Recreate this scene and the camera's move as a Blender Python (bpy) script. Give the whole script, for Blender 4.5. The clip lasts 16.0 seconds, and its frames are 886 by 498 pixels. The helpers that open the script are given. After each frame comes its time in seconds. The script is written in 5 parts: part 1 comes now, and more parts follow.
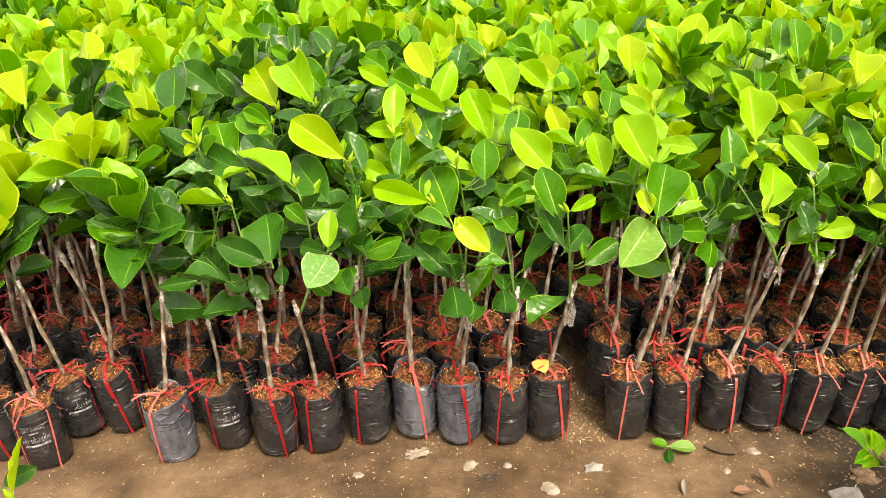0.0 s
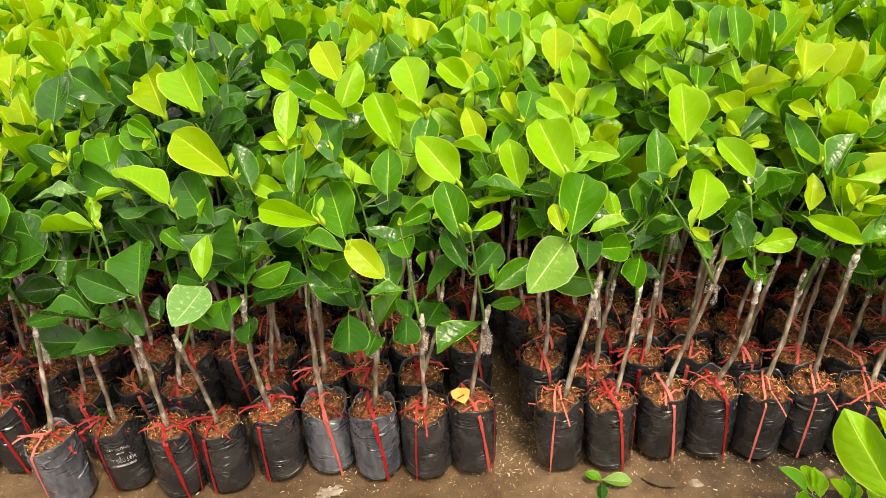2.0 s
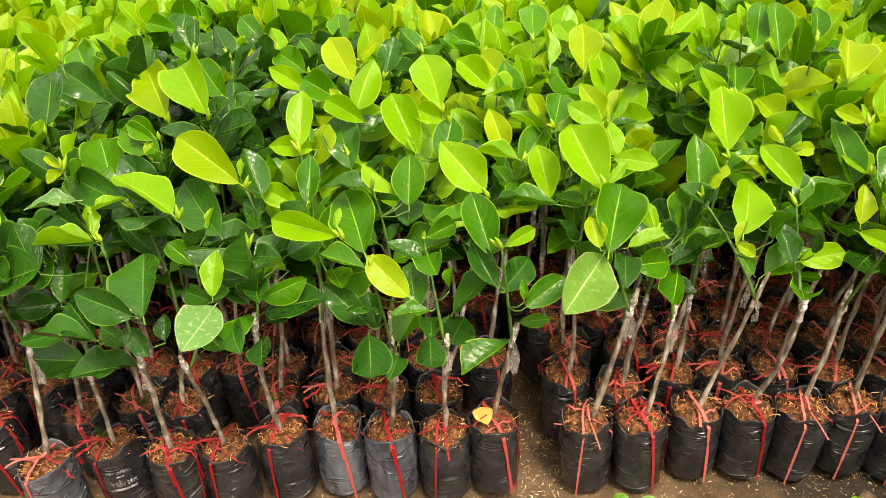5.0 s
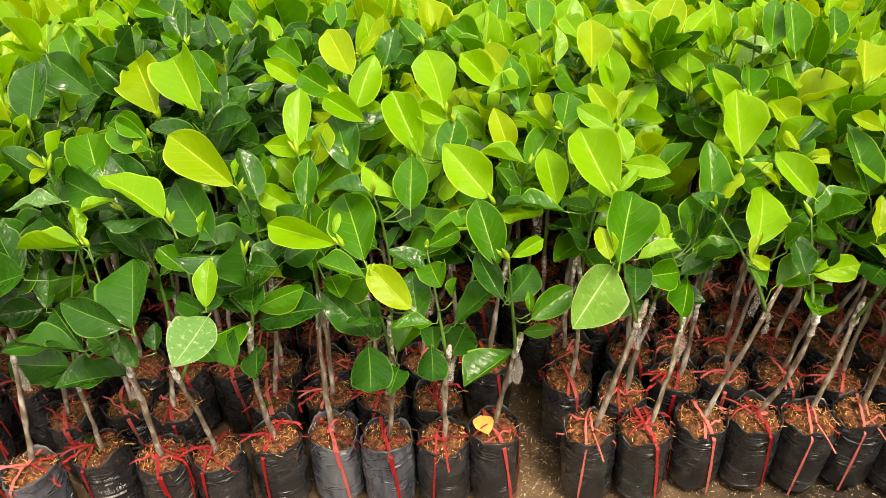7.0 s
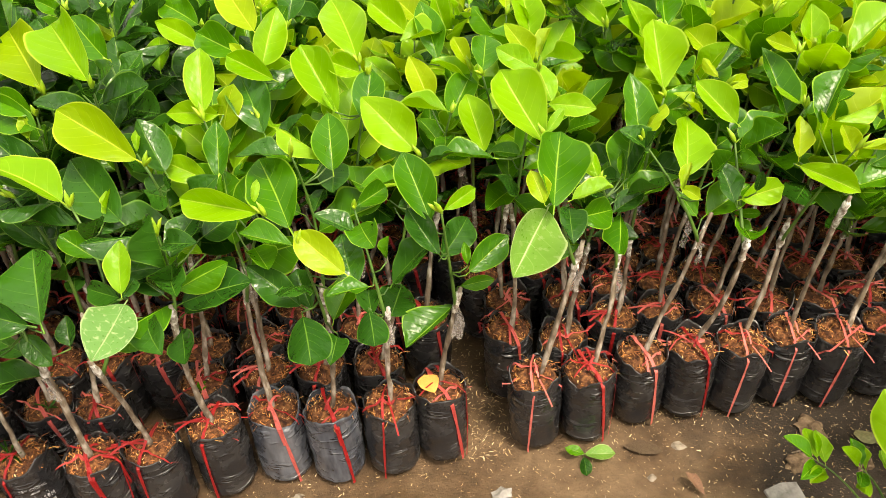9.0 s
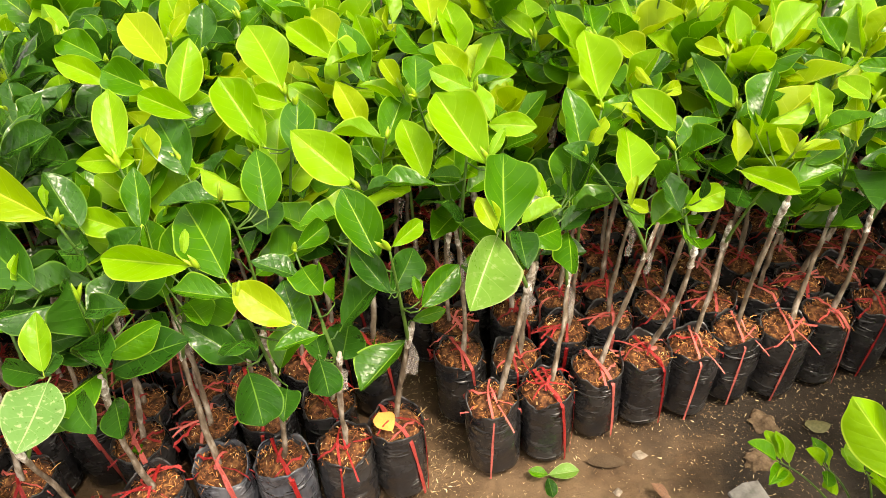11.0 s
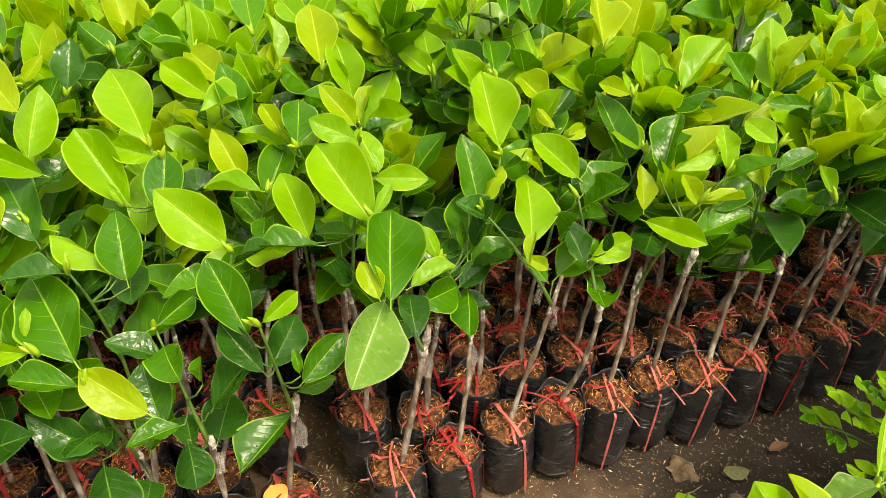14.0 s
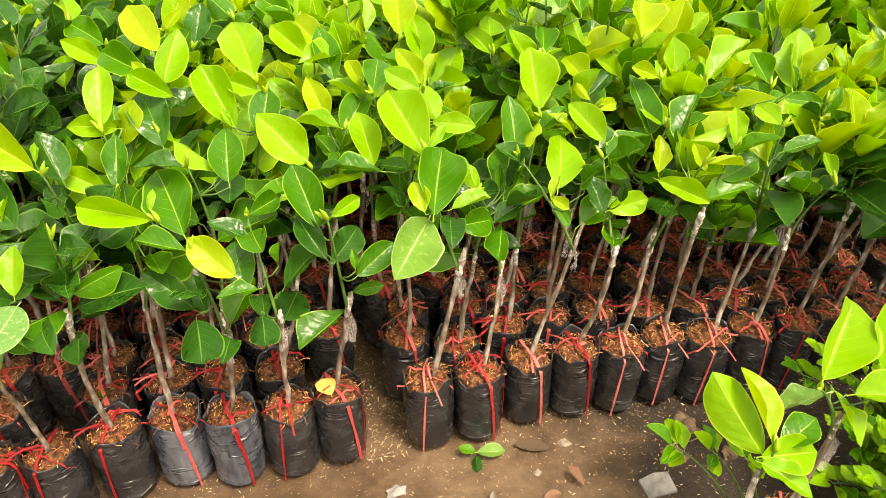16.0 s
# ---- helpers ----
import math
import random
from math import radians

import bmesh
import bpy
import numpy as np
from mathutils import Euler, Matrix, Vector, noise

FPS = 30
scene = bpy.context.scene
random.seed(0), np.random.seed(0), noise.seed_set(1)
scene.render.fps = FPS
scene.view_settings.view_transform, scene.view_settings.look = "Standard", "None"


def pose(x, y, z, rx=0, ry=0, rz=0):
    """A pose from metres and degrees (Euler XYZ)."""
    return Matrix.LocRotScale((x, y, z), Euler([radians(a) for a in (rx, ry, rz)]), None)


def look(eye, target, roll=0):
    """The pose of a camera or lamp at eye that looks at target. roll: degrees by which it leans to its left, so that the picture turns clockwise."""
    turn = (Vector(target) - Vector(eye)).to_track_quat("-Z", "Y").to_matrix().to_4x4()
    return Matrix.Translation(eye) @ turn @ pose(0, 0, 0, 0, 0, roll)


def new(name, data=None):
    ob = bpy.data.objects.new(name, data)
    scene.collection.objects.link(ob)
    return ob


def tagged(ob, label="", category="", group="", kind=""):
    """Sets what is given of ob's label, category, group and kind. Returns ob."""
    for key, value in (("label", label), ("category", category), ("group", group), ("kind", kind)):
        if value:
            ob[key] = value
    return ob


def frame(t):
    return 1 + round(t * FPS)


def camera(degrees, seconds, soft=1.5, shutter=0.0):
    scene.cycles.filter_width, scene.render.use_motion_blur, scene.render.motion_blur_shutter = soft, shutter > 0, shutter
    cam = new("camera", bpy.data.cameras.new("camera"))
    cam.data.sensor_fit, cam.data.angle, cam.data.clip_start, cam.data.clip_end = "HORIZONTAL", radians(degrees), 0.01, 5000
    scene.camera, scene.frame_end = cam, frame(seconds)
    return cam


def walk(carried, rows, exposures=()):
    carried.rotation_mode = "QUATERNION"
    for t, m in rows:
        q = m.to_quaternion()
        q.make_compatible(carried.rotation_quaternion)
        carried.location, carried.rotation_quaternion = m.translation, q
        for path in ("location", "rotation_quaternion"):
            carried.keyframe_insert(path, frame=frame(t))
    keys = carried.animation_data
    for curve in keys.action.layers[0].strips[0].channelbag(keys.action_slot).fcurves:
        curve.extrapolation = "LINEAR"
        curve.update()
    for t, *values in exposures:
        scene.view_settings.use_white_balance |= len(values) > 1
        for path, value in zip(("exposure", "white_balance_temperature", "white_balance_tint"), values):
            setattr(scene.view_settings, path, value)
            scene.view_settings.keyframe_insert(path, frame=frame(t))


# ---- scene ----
cam = camera(61.7, 16.0, soft=0.5)
PATH = [
    (0, (-0.291, -1.398, 1.343), (-0.46, 0.33, 0.351), -3.1),
    (0.5, (-0.223, -1.319, 1.335), (-0.364, 0.411, 0.342), -4.1),
    (1, (-0.137, -1.226, 1.318), (-0.289, 0.498, 0.316), -3.8),
    (1.5, (-0.087, -1.209, 1.321), (-0.263, 0.498, 0.293), -5.3),
    (2, (-0.093, -1.211, 1.313), (-0.273, 0.5, 0.292), -4.6),
    (2.5, (-0.13, -1.176, 1.308), (-0.285, 0.527, 0.27), -4.5),
    (3, (-0.124, -1.162, 1.312), (-0.297, 0.536, 0.27), -4.5),
    (3.5, (-0.124, -1.154, 1.313), (-0.299, 0.54, 0.265), -5.0),
    (4, (-0.137, -1.146, 1.313), (-0.298, 0.549, 0.264), -4.9),
    (6.3, (-0.188, -1.065, 1.309), (-0.346, 0.613, 0.233), -3.0),
    (6.5, (-0.183, -1.065, 1.32), (-0.343, 0.608, 0.236), -3.0),
    (7, (-0.198, -1.035, 1.33), (-0.318, 0.628, 0.226), -2.8),
    (7.5, (-0.207, -1.019, 1.328), (-0.291, 0.642, 0.217), -1.8),
    (8, (-0.223, -1.004, 1.33), (-0.247, 0.646, 0.199), -2.0),
    (8.5, (-0.224, -0.996, 1.311), (-0.165, 0.617, 0.13), -2.9),
    (8.7, (-0.216, -0.998, 1.298), (-0.148, 0.603, 0.101), -3.5),
    (10.8, (-0.25, -0.909, 1.312), (0.021, 0.65, 0.088), -4.1),
    (11, (-0.249, -0.907, 1.31), (0.046, 0.651, 0.09), -4.1),
    (11.5, (-0.228, -0.888, 1.307), (0.101, 0.668, 0.094), -3.3),
    (12, (-0.169, -0.834, 1.315), (0.171, 0.716, 0.098), -3.1),
    (12.5, (-0.116, -0.784, 1.315), (0.233, 0.753, 0.083), -3.4),
    (13, (-0.092, -0.744, 1.32), (0.288, 0.777, 0.079), -2.5),
    (13.5, (-0.105, -0.745, 1.326), (0.314, 0.765, 0.084), -1.6),
    (14, (-0.118, -0.8, 1.325), (0.305, 0.722, 0.098), -2.4),
    (14.5, (-0.167, -0.848, 1.321), (0.275, 0.662, 0.088), -1.2),
    (15, (-0.19, -0.9, 1.315), (0.218, 0.638, 0.103), -1.4),
    (15.5, (-0.174, -0.966, 1.317), (0.199, 0.588, 0.114), -0.7),
    (16, (-0.136, -1.104, 1.318), (0.118, 0.514, 0.17), -0.8),
]
walk(cam, [(t, look(eye, target, roll)) for t, eye, target, roll in PATH],
     [(0.0, 1.84, 8000, 13), (1.0, 1.54, 7900, 12), (2.0, 1.54, 7900, 12), (4.0, 1.55, 7900, 12), (7.0, 1.45, 7900, 11), (8.5, 1.58, 7900, 11), (11.0, 1.70, 8000, 13), (12.5, 1.40, 8000, 11), (14.5, 1.42, 8000, 11), (16.0, 1.84, 8200, 14)])

# ---- world and light: bright overcast sky ----
world = bpy.data.worlds.new("world")
scene.world = world
world.use_nodes = True
wn, wl = world.node_tree.nodes, world.node_tree.links
sky = wn.new("ShaderNodeTexSky")
sky.sky_type = "NISHITA"
sky.sun_disc = False
sky.sun_elevation, sky.sun_rotation = radians(63), radians(142)
sky.dust_density, sky.air_density = 4.0, 1.0
grey = wn.new("ShaderNodeHueSaturation")
grey.inputs["Saturation"].default_value = 0.14
wl.new(sky.outputs[0], grey.inputs["Color"])
wl.new(grey.outputs[0], wn["Background"].inputs[0])
wn["Background"].inputs[1].default_value = 0.14
sun = new("sun", bpy.data.lights.new("sun", "SUN"))
sun.data.energy, sun.data.angle, sun.data.color = 1.4, radians(12), (1.0, 0.94, 0.82)
sun.matrix_world = look((0.75, -0.95, 2.4), (0, 0, 0))


# ---- materials ----
def node_material(name, rough=0.6, metal=0.0, spec=0.5):
    m = bpy.data.materials.new(name)
    m.use_nodes = True
    n, l = m.node_tree.nodes, m.node_tree.links
    p = n["Principled BSDF"]
    p.inputs["Roughness"].default_value, p.inputs["Metallic"].default_value = rough, metal
    p.inputs["Specular IOR Level"].default_value = spec
    return m, n, l, p


def noise_node(n, l, scale, detail=4.0, coord="Object", stretch=(1, 1, 1), rough=0.55):
    tc, mp, t = n.new("ShaderNodeTexCoord"), n.new("ShaderNodeMapping"), n.new("ShaderNodeTexNoise")
    mp.inputs["Scale"].default_value = stretch
    t.inputs["Scale"].default_value, t.inputs["Detail"].default_value, t.inputs["Roughness"].default_value = scale, detail, rough
    l.new(tc.outputs[coord], mp.inputs[0])
    l.new(mp.outputs[0], t.inputs["Vector"])
    return t


def ramp_node(n, l, source, stops):
    r = n.new("ShaderNodeValToRGB")
    while len(r.color_ramp.elements) < len(stops):
        r.color_ramp.elements.new(0.5)
    for e, (pos, col) in zip(r.color_ramp.elements, stops):
        e.position, e.color = pos, (*col, 1)
    l.new(source, r.inputs[0])
    return r


def mix_node(n, l, fac, a, b, mode="MIX"):
    m = n.new("ShaderNodeMix")
    m.data_type, m.blend_type = "RGBA", mode
    for sock, v in ((m.inputs[0], fac), (m.inputs[6], a), (m.inputs[7], b)):
        if isinstance(v, (int, float)):
            sock.default_value = v
        elif isinstance(v, tuple):
            sock.default_value = (*v, 1)
        else:
            l.new(v, sock)
    return m.outputs[2]


def math_node(n, l, op, a, b=0.0):
    m = n.new("ShaderNodeMath")
    m.operation = op
    for sock, v in zip(m.inputs, (a, b)):
        if isinstance(v, (int, float)):
            sock.default_value = v
        else:
            l.new(v, sock)
    return m.outputs[0]


def bump_node(n, l, p, height, strength, distance):
    b = n.new("ShaderNodeBump")
    b.inputs["Strength"].default_value, b.inputs["Distance"].default_value = strength, distance
    l.new(height, b.inputs["Height"])
    l.new(b.outputs[0], p.inputs["Normal"])
    return b


def leaf_material(name, dark, light, vein, rough, gloss, through_light, island=False, spots=0.0, wet=0.0):
    """Leaf blade: two-tone green blotched to imitate uneven gloss, thin pale midrib, side veins and rim, drops of
    water, some light passing through.
    """
    m, n, l, p = node_material(name, rough, spec=gloss)
    if island:
        rnd = n.new("ShaderNodeNewGeometry").outputs["Random Per Island"]
    else:
        rnd = n.new("ShaderNodeObjectInfo").outputs["Random"]
    tc, place = n.new("ShaderNodeTexCoord"), n.new("ShaderNodeCombineXYZ")
    sep = n.new("ShaderNodeSeparateXYZ")
    l.new(tc.outputs["UV"], sep.inputs[0])
    # leaf coordinates shifted for each leaf, so that no two carry the same marks
    l.new(math_node(n, l, "ADD", math_node(n, l, "MULTIPLY", sep.outputs[0], 0.6), math_node(n, l, "MULTIPLY", rnd, 37.0)), place.inputs[0])
    l.new(sep.outputs[1], place.inputs[1])

    def marks(scale, detail):
        t = n.new("ShaderNodeTexNoise")
        t.inputs["Scale"].default_value, t.inputs["Detail"].default_value = scale, detail
        l.new(place.outputs[0], t.inputs["Vector"])
        return t.outputs["Fac"]
    # each leaf's own tone, plus broad blotches painted in for uneven reflections
    fac = math_node(n, l, "ADD", math_node(n, l, "MULTIPLY", rnd, 0.62), math_node(n, l, "MULTIPLY", marks(2.6, 3.0), 0.62))
    base = ramp_node(n, l, fac, [(0.1, dark), (0.95, light)]).outputs[0]
    side = math_node(n, l, "ABSOLUTE", math_node(n, l, "SUBTRACT", sep.outputs[0], 0.5))
    # side veins: seven on each half, sweeping towards the tip; a pale rim
    run = math_node(n, l, "SUBTRACT", math_node(n, l, "MULTIPLY", sep.outputs[1], 6.2), math_node(n, l, "MULTIPLY", math_node(n, l, "POWER", side, 1.25), 3.6))
    run = math_node(n, l, "ADD", run, math_node(n, l, "MULTIPLY", marks(1.8, 1.0), 0.7))
    tooth = math_node(n, l, "ABSOLUTE", math_node(n, l, "SUBTRACT", math_node(n, l, "FRACT", run), 0.5))
    rib = ramp_node(n, l, tooth, [(0.008, (1, 1, 1)), (0.040, (0, 0, 0))]).outputs[0]
    fade = ramp_node(n, l, side, [(0.0, (1, 1, 1)), (0.44, (0.15, 0.15, 0.15))]).outputs[0]
    mid = ramp_node(n, l, side, [(0.010, (1, 1, 1)), (0.020, (0, 0, 0))]).outputs[0]
    rim = ramp_node(n, l, side, [(0.466, (0, 0, 0)), (0.482, (1, 1, 1))]).outputs[0]
    lines = math_node(n, l, "MAXIMUM", math_node(n, l, "MULTIPLY", math_node(n, l, "MULTIPLY", rib, fade), 0.46), math_node(n, l, "MAXIMUM", mid, math_node(n, l, "MULTIPLY", rim, 0.9)))
    col = mix_node(n, l, math_node(n, l, "MULTIPLY", lines, 0.85), base, vein)
    if spots:
        grain = ramp_node(n, l, marks(14.0, 2.0), [(0.58, (0, 0, 0)), (0.66, (1, 1, 1))]).outputs[0]
        col = mix_node(n, l, math_node(n, l, "MULTIPLY", grain, spots), col, (0.5, 0.52, 0.3))
    l.new(col, p.inputs["Base Color"])
    swell = math_node(n, l, "POWER", math_node(n, l, "MULTIPLY", tooth, 2.0), 0.5)
    height = math_node(n, l, "SUBTRACT", math_node(n, l, "MULTIPLY", swell, 0.38), math_node(n, l, "MULTIPLY", mid, 0.7))
    height = math_node(n, l, "ADD", height, math_node(n, l, "MULTIPLY", marks(5.0, 2.5), 3.4))
    if wet:
        vo = n.new("ShaderNodeTexVoronoi")
        vo.inputs["Scale"].default_value = 26.0
        l.new(place.outputs[0], vo.inputs["Vector"])
        pick = n.new("ShaderNodeSeparateXYZ")
        l.new(vo.outputs["Color"], pick.inputs[0])
        size = math_node(n, l, "MULTIPLY", math_node(n, l, "GREATER_THAN", pick.outputs[0], 1.0 - wet), math_node(n, l, "ADD", math_node(n, l, "MULTIPLY", pick.outputs[1], 0.26), 0.10))
        dome = math_node(n, l, "MAXIMUM", math_node(n, l, "SUBTRACT", size, vo.outputs["Distance"]), 0.0)
        drop = math_node(n, l, "POWER", math_node(n, l, "MULTIPLY", dome, 4.0), 0.5)
        height = math_node(n, l, "ADD", height, drop)
        l.new(math_node(n, l, "SUBTRACT", rough, math_node(n, l, "MULTIPLY", math_node(n, l, "GREATER_THAN", dome, 0.0), rough - 0.06)), p.inputs["Roughness"])
    bump_node(n, l, p, height, 0.9, 0.0011)
    tr = n.new("ShaderNodeBsdfTranslucent")
    l.new(mix_node(n, l, 0.5, col, (light[0] * 1.25, light[1] * 1.15, light[2] * 0.5)), tr.inputs[0])
    mx = n.new("ShaderNodeMixShader")
    mx.inputs[0].default_value = through_light
    l.new(p.outputs[0], mx.inputs[1])
    l.new(tr.outputs[0], mx.inputs[2])
    l.new(mx.outputs[0], n["Material Output"].inputs["Surface"])
    return m


AGES = (
    ("old", (0.008, 0.043, 0.005), (0.026, 0.108, 0.008), (0.11, 0.24, 0.03), 0.22, 0.34, 0.20),
    ("mid", (0.020, 0.110, 0.004), (0.066, 0.225, 0.005), (0.28, 0.50, 0.04), 0.25, 0.28, 0.34),
    ("young", (0.118, 0.325, 0.006), (0.21, 0.425, 0.010), (0.46, 0.62, 0.07), 0.29, 0.22, 0.42),
    ("yellow", (0.20, 0.37, 0.008), (0.29, 0.43, 0.012), (0.60, 0.68, 0.07), 0.32, 0.20, 0.45),
)
WET = {"old": 0.30, "mid": 0.12, "young": 0.0, "yellow": 0.0}
leaf_mats = [leaf_material("leaf_" + a[0], *a[1:], wet=WET[a[0]]) for a in AGES]
field_mats = [leaf_material("field_leaf_" + a[0], *a[1:], island=True) for a in AGES]
leaf_mats.append(leaf_material("leaf_pale_side", (0.09, 0.25, 0.03), (0.20, 0.37, 0.06), (0.45, 0.55, 0.25), 0.3, 0.35, 0.35, spots=0.25, wet=0.4))
# pale spots paint the sky's sheen and wet glints onto a dark leaf
leaf_mats.append(leaf_material("leaf_sheen_spots", (0.05, 0.16, 0.03), (0.10, 0.24, 0.05), (0.35, 0.45, 0.2), 0.3, 0.5, 0.25, spots=0.4, wet=0.5))


def bag_material(name, dark, light, rough, streak=(1, 1, 1)):
    m, n, l, p = node_material(name, rough, 0.0, 0.5)
    # tone in the colour: dust on black bags, dust and painted sheen on grey
    dust_sheen = noise_node(n, l, 16.0, 6.0, stretch=streak)
    col = ramp_node(n, l, dust_sheen.outputs["Fac"], [(0.42, dark), (0.78, light)])
    l.new(col.outputs[0], p.inputs["Base Color"])
    rr = ramp_node(n, l, noise_node(n, l, 18.0, 3.0).outputs["Fac"], [(0.3, (rough - 0.12,) * 3), (0.7, (rough + 0.15,) * 3)])
    l.new(rr.outputs[0], p.inputs["Roughness"])
    crease = noise_node(n, l, 8.0, 2.0, stretch=(1, 1, 5.5), rough=0.45)
    sharp = ramp_node(n, l, crease.outputs["Fac"], [(0.46, (0, 0, 0)), (0.505, (1, 1, 1)), (0.53, (0.0, 0.0, 0.0))])
    patchy = ramp_node(n, l, noise_node(n, l, 14.0, 2.0).outputs["Fac"], [(0.45, (0, 0, 0)), (0.62, (1, 1, 1))])
    folds = math_node(n, l, "MULTIPLY", sharp.outputs[0], patchy.outputs[0])
    height = math_node(n, l, "ADD", math_node(n, l, "MULTIPLY", folds, 0.55), math_node(n, l, "MULTIPLY", noise_node(n, l, 22.0, 2.0).outputs["Fac"], 0.8))
    bump_node(n, l, p, height, 1.0, 0.012)
    return m


bag_mat = bag_material("black_polythene", (0.015, 0.015, 0.017), (0.040, 0.038, 0.037), 0.23)
# pale upright streaks in this colour stand in for reflected sky
bag_grey_mat = bag_material("dusty_sheen_polythene", (0.040, 0.045, 0.058), (0.15, 0.155, 0.172), 0.20, (1.6, 1.6, 0.35))

mulch_mat, n_, l_, p_ = node_material("coir_and_husk", 0.9, spec=0.2)
l_.new(ramp_node(n_, l_, noise_node(n_, l_, 90.0, 6.0).outputs["Fac"], [(0.34, (0.030, 0.013, 0.008)), (0.5, (0.105, 0.042, 0.019)), (0.70, (0.29, 0.13, 0.05))]).outputs[0], p_.inputs["Base Color"])
bump_node(n_, l_, p_, noise_node(n_, l_, 160.0, 5.0).outputs["Fac"], 0.9, 0.006)

chip_mat, n_, l_, p_ = node_material("husk_chips", 0.7, spec=0.3)
l_.new(ramp_node(n_, l_, n_.new("ShaderNodeNewGeometry").outputs["Random Per Island"], [(0.0, (0.045, 0.015, 0.009)), (0.42, (0.24, 0.080, 0.027)), (0.70, (0.50, 0.20, 0.055)), (0.90, (0.70, 0.41, 0.14)), (1.0, (0.82, 0.66, 0.38))]).outputs[0], p_.inputs["Base Color"])

twine_mat, n_, l_, p_ = node_material("red_raffia", 0.38, spec=0.5)
streak = noise_node(n_, l_, 60.0, 3.0, "UV", stretch=(6, 0.3, 1))
pinkness = math_node(n_, l_, "ADD", math_node(n_, l_, "MULTIPLY", n_.new("ShaderNodeObjectInfo").outputs["Random"], 0.62), math_node(n_, l_, "MULTIPLY", streak.outputs["Fac"], 0.6))
twine_col = ramp_node(n_, l_, pinkness, [(0.2, (0.23, 0.006, 0.008)), (0.60, (0.40, 0.016, 0.017)), (0.95, (0.76, 0.21, 0.18))]).outputs[0]
l_.new(twine_col, p_.inputs["Base Color"])
bump_node(n_, l_, p_, streak.outputs["Fac"], 0.5, 0.002)
tw_ = n_.new("ShaderNodeBsdfTranslucent")
l_.new(twine_col, tw_.inputs[0])
mx_ = n_.new("ShaderNodeMixShader")
mx_.inputs[0].default_value = 0.25
l_.new(p_.outputs[0], mx_.inputs[1])
l_.new(tw_.outputs[0], mx_.inputs[2])
l_.new(mx_.outputs[0], n_["Material Output"].inputs["Surface"])

bark_mat, n_, l_, p_ = node_material("young_bark", 0.8, spec=0.25)
l_.new(ramp_node(n_, l_, noise_node(n_, l_, 70.0, 6.0, stretch=(1, 1, 0.35)).outputs["Fac"], [(0.3, (0.065, 0.046, 0.032)), (0.50, (0.18, 0.14, 0.10)), (0.68, (0.46, 0.41, 0.35))]).outputs[0], p_.inputs["Base Color"])
bump_node(n_, l_, p_, noise_node(n_, l_, 120.0, 4.0, stretch=(1, 1, 0.5)).outputs["Fac"], 0.7, 0.003)

shoot_mat, n_, l_, p_ = node_material("green_shoot", 0.5)
l_.new(ramp_node(n_, l_, noise_node(n_, l_, 40.0, 3.0).outputs["Fac"], [(0.3, (0.03, 0.085, 0.010)), (0.7, (0.09, 0.18, 0.025))]).outputs[0], p_.inputs["Base Color"])

wax_mat, n_, l_, p_ = node_material("grafting_tape", 0.45)
l_.new(ramp_node(n_, l_, noise_node(n_, l_, 90.0, 5.0).outputs["Fac"], [(0.38, (0.14, 0.11, 0.08)), (0.50, (0.40, 0.37, 0.32)), (0.62, (0.78, 0.77, 0.74))]).outputs[0], p_.inputs["Base Color"])
bump_node(n_, l_, p_, noise_node(n_, l_, 140.0, 4.0).outputs["Fac"], 0.6, 0.002)

film_mat, n_, l_, p_ = node_material("clear_film", 0.25)
p_.inputs["Base Color"].default_value = (0.55, 0.5, 0.46, 1)
tp_ = n_.new("ShaderNodeBsdfTransparent")
mx_ = n_.new("ShaderNodeMixShader")
mx_.inputs[0].default_value = 0.36
l_.new(tp_.outputs[0], mx_.inputs[1])
l_.new(p_.outputs[0], mx_.inputs[2])
l_.new(mx_.outputs[0], n_["Material Output"].inputs["Surface"])
bump_node(n_, l_, p_, noise_node(n_, l_, 60.0, 3.0).outputs["Fac"], 0.6, 0.004)

soil_mat, n_, l_, p_ = node_material("packed_earth", 0.75, spec=0.35)
big_ = noise_node(n_, l_, 2.2, 6.0)
fine_ = noise_node(n_, l_, 45.0, 6.0)
patch_ = noise_node(n_, l_, 9.0, 5.0, rough=0.6)
c1_ = ramp_node(n_, l_, math_node(n_, l_, "ADD", math_node(n_, l_, "MULTIPLY", big_.outputs["Fac"], 0.45), math_node(n_, l_, "MULTIPLY", patch_.outputs["Fac"], 0.55)), [(0.34, (0.040, 0.023, 0.011)), (0.48, (0.096, 0.058, 0.030)), (0.64, (0.165, 0.108, 0.061))]).outputs[0]
c2_ = ramp_node(n_, l_, fine_.outputs["Fac"], [(0.3, (0.45, 0.45, 0.45)), (0.65, (1, 1, 1))]).outputs[0]
dry_ = mix_node(n_, l_, 0.55, c1_, c2_, "MULTIPLY")
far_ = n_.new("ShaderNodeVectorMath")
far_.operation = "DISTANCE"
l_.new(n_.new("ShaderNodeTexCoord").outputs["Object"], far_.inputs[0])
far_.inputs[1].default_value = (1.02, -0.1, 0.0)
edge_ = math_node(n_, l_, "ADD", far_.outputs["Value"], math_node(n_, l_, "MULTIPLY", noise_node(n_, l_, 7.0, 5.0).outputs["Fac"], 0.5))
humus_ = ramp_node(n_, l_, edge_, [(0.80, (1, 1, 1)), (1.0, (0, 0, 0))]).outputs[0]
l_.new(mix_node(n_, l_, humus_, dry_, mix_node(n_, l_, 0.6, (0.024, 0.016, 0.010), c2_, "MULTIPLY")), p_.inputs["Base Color"])
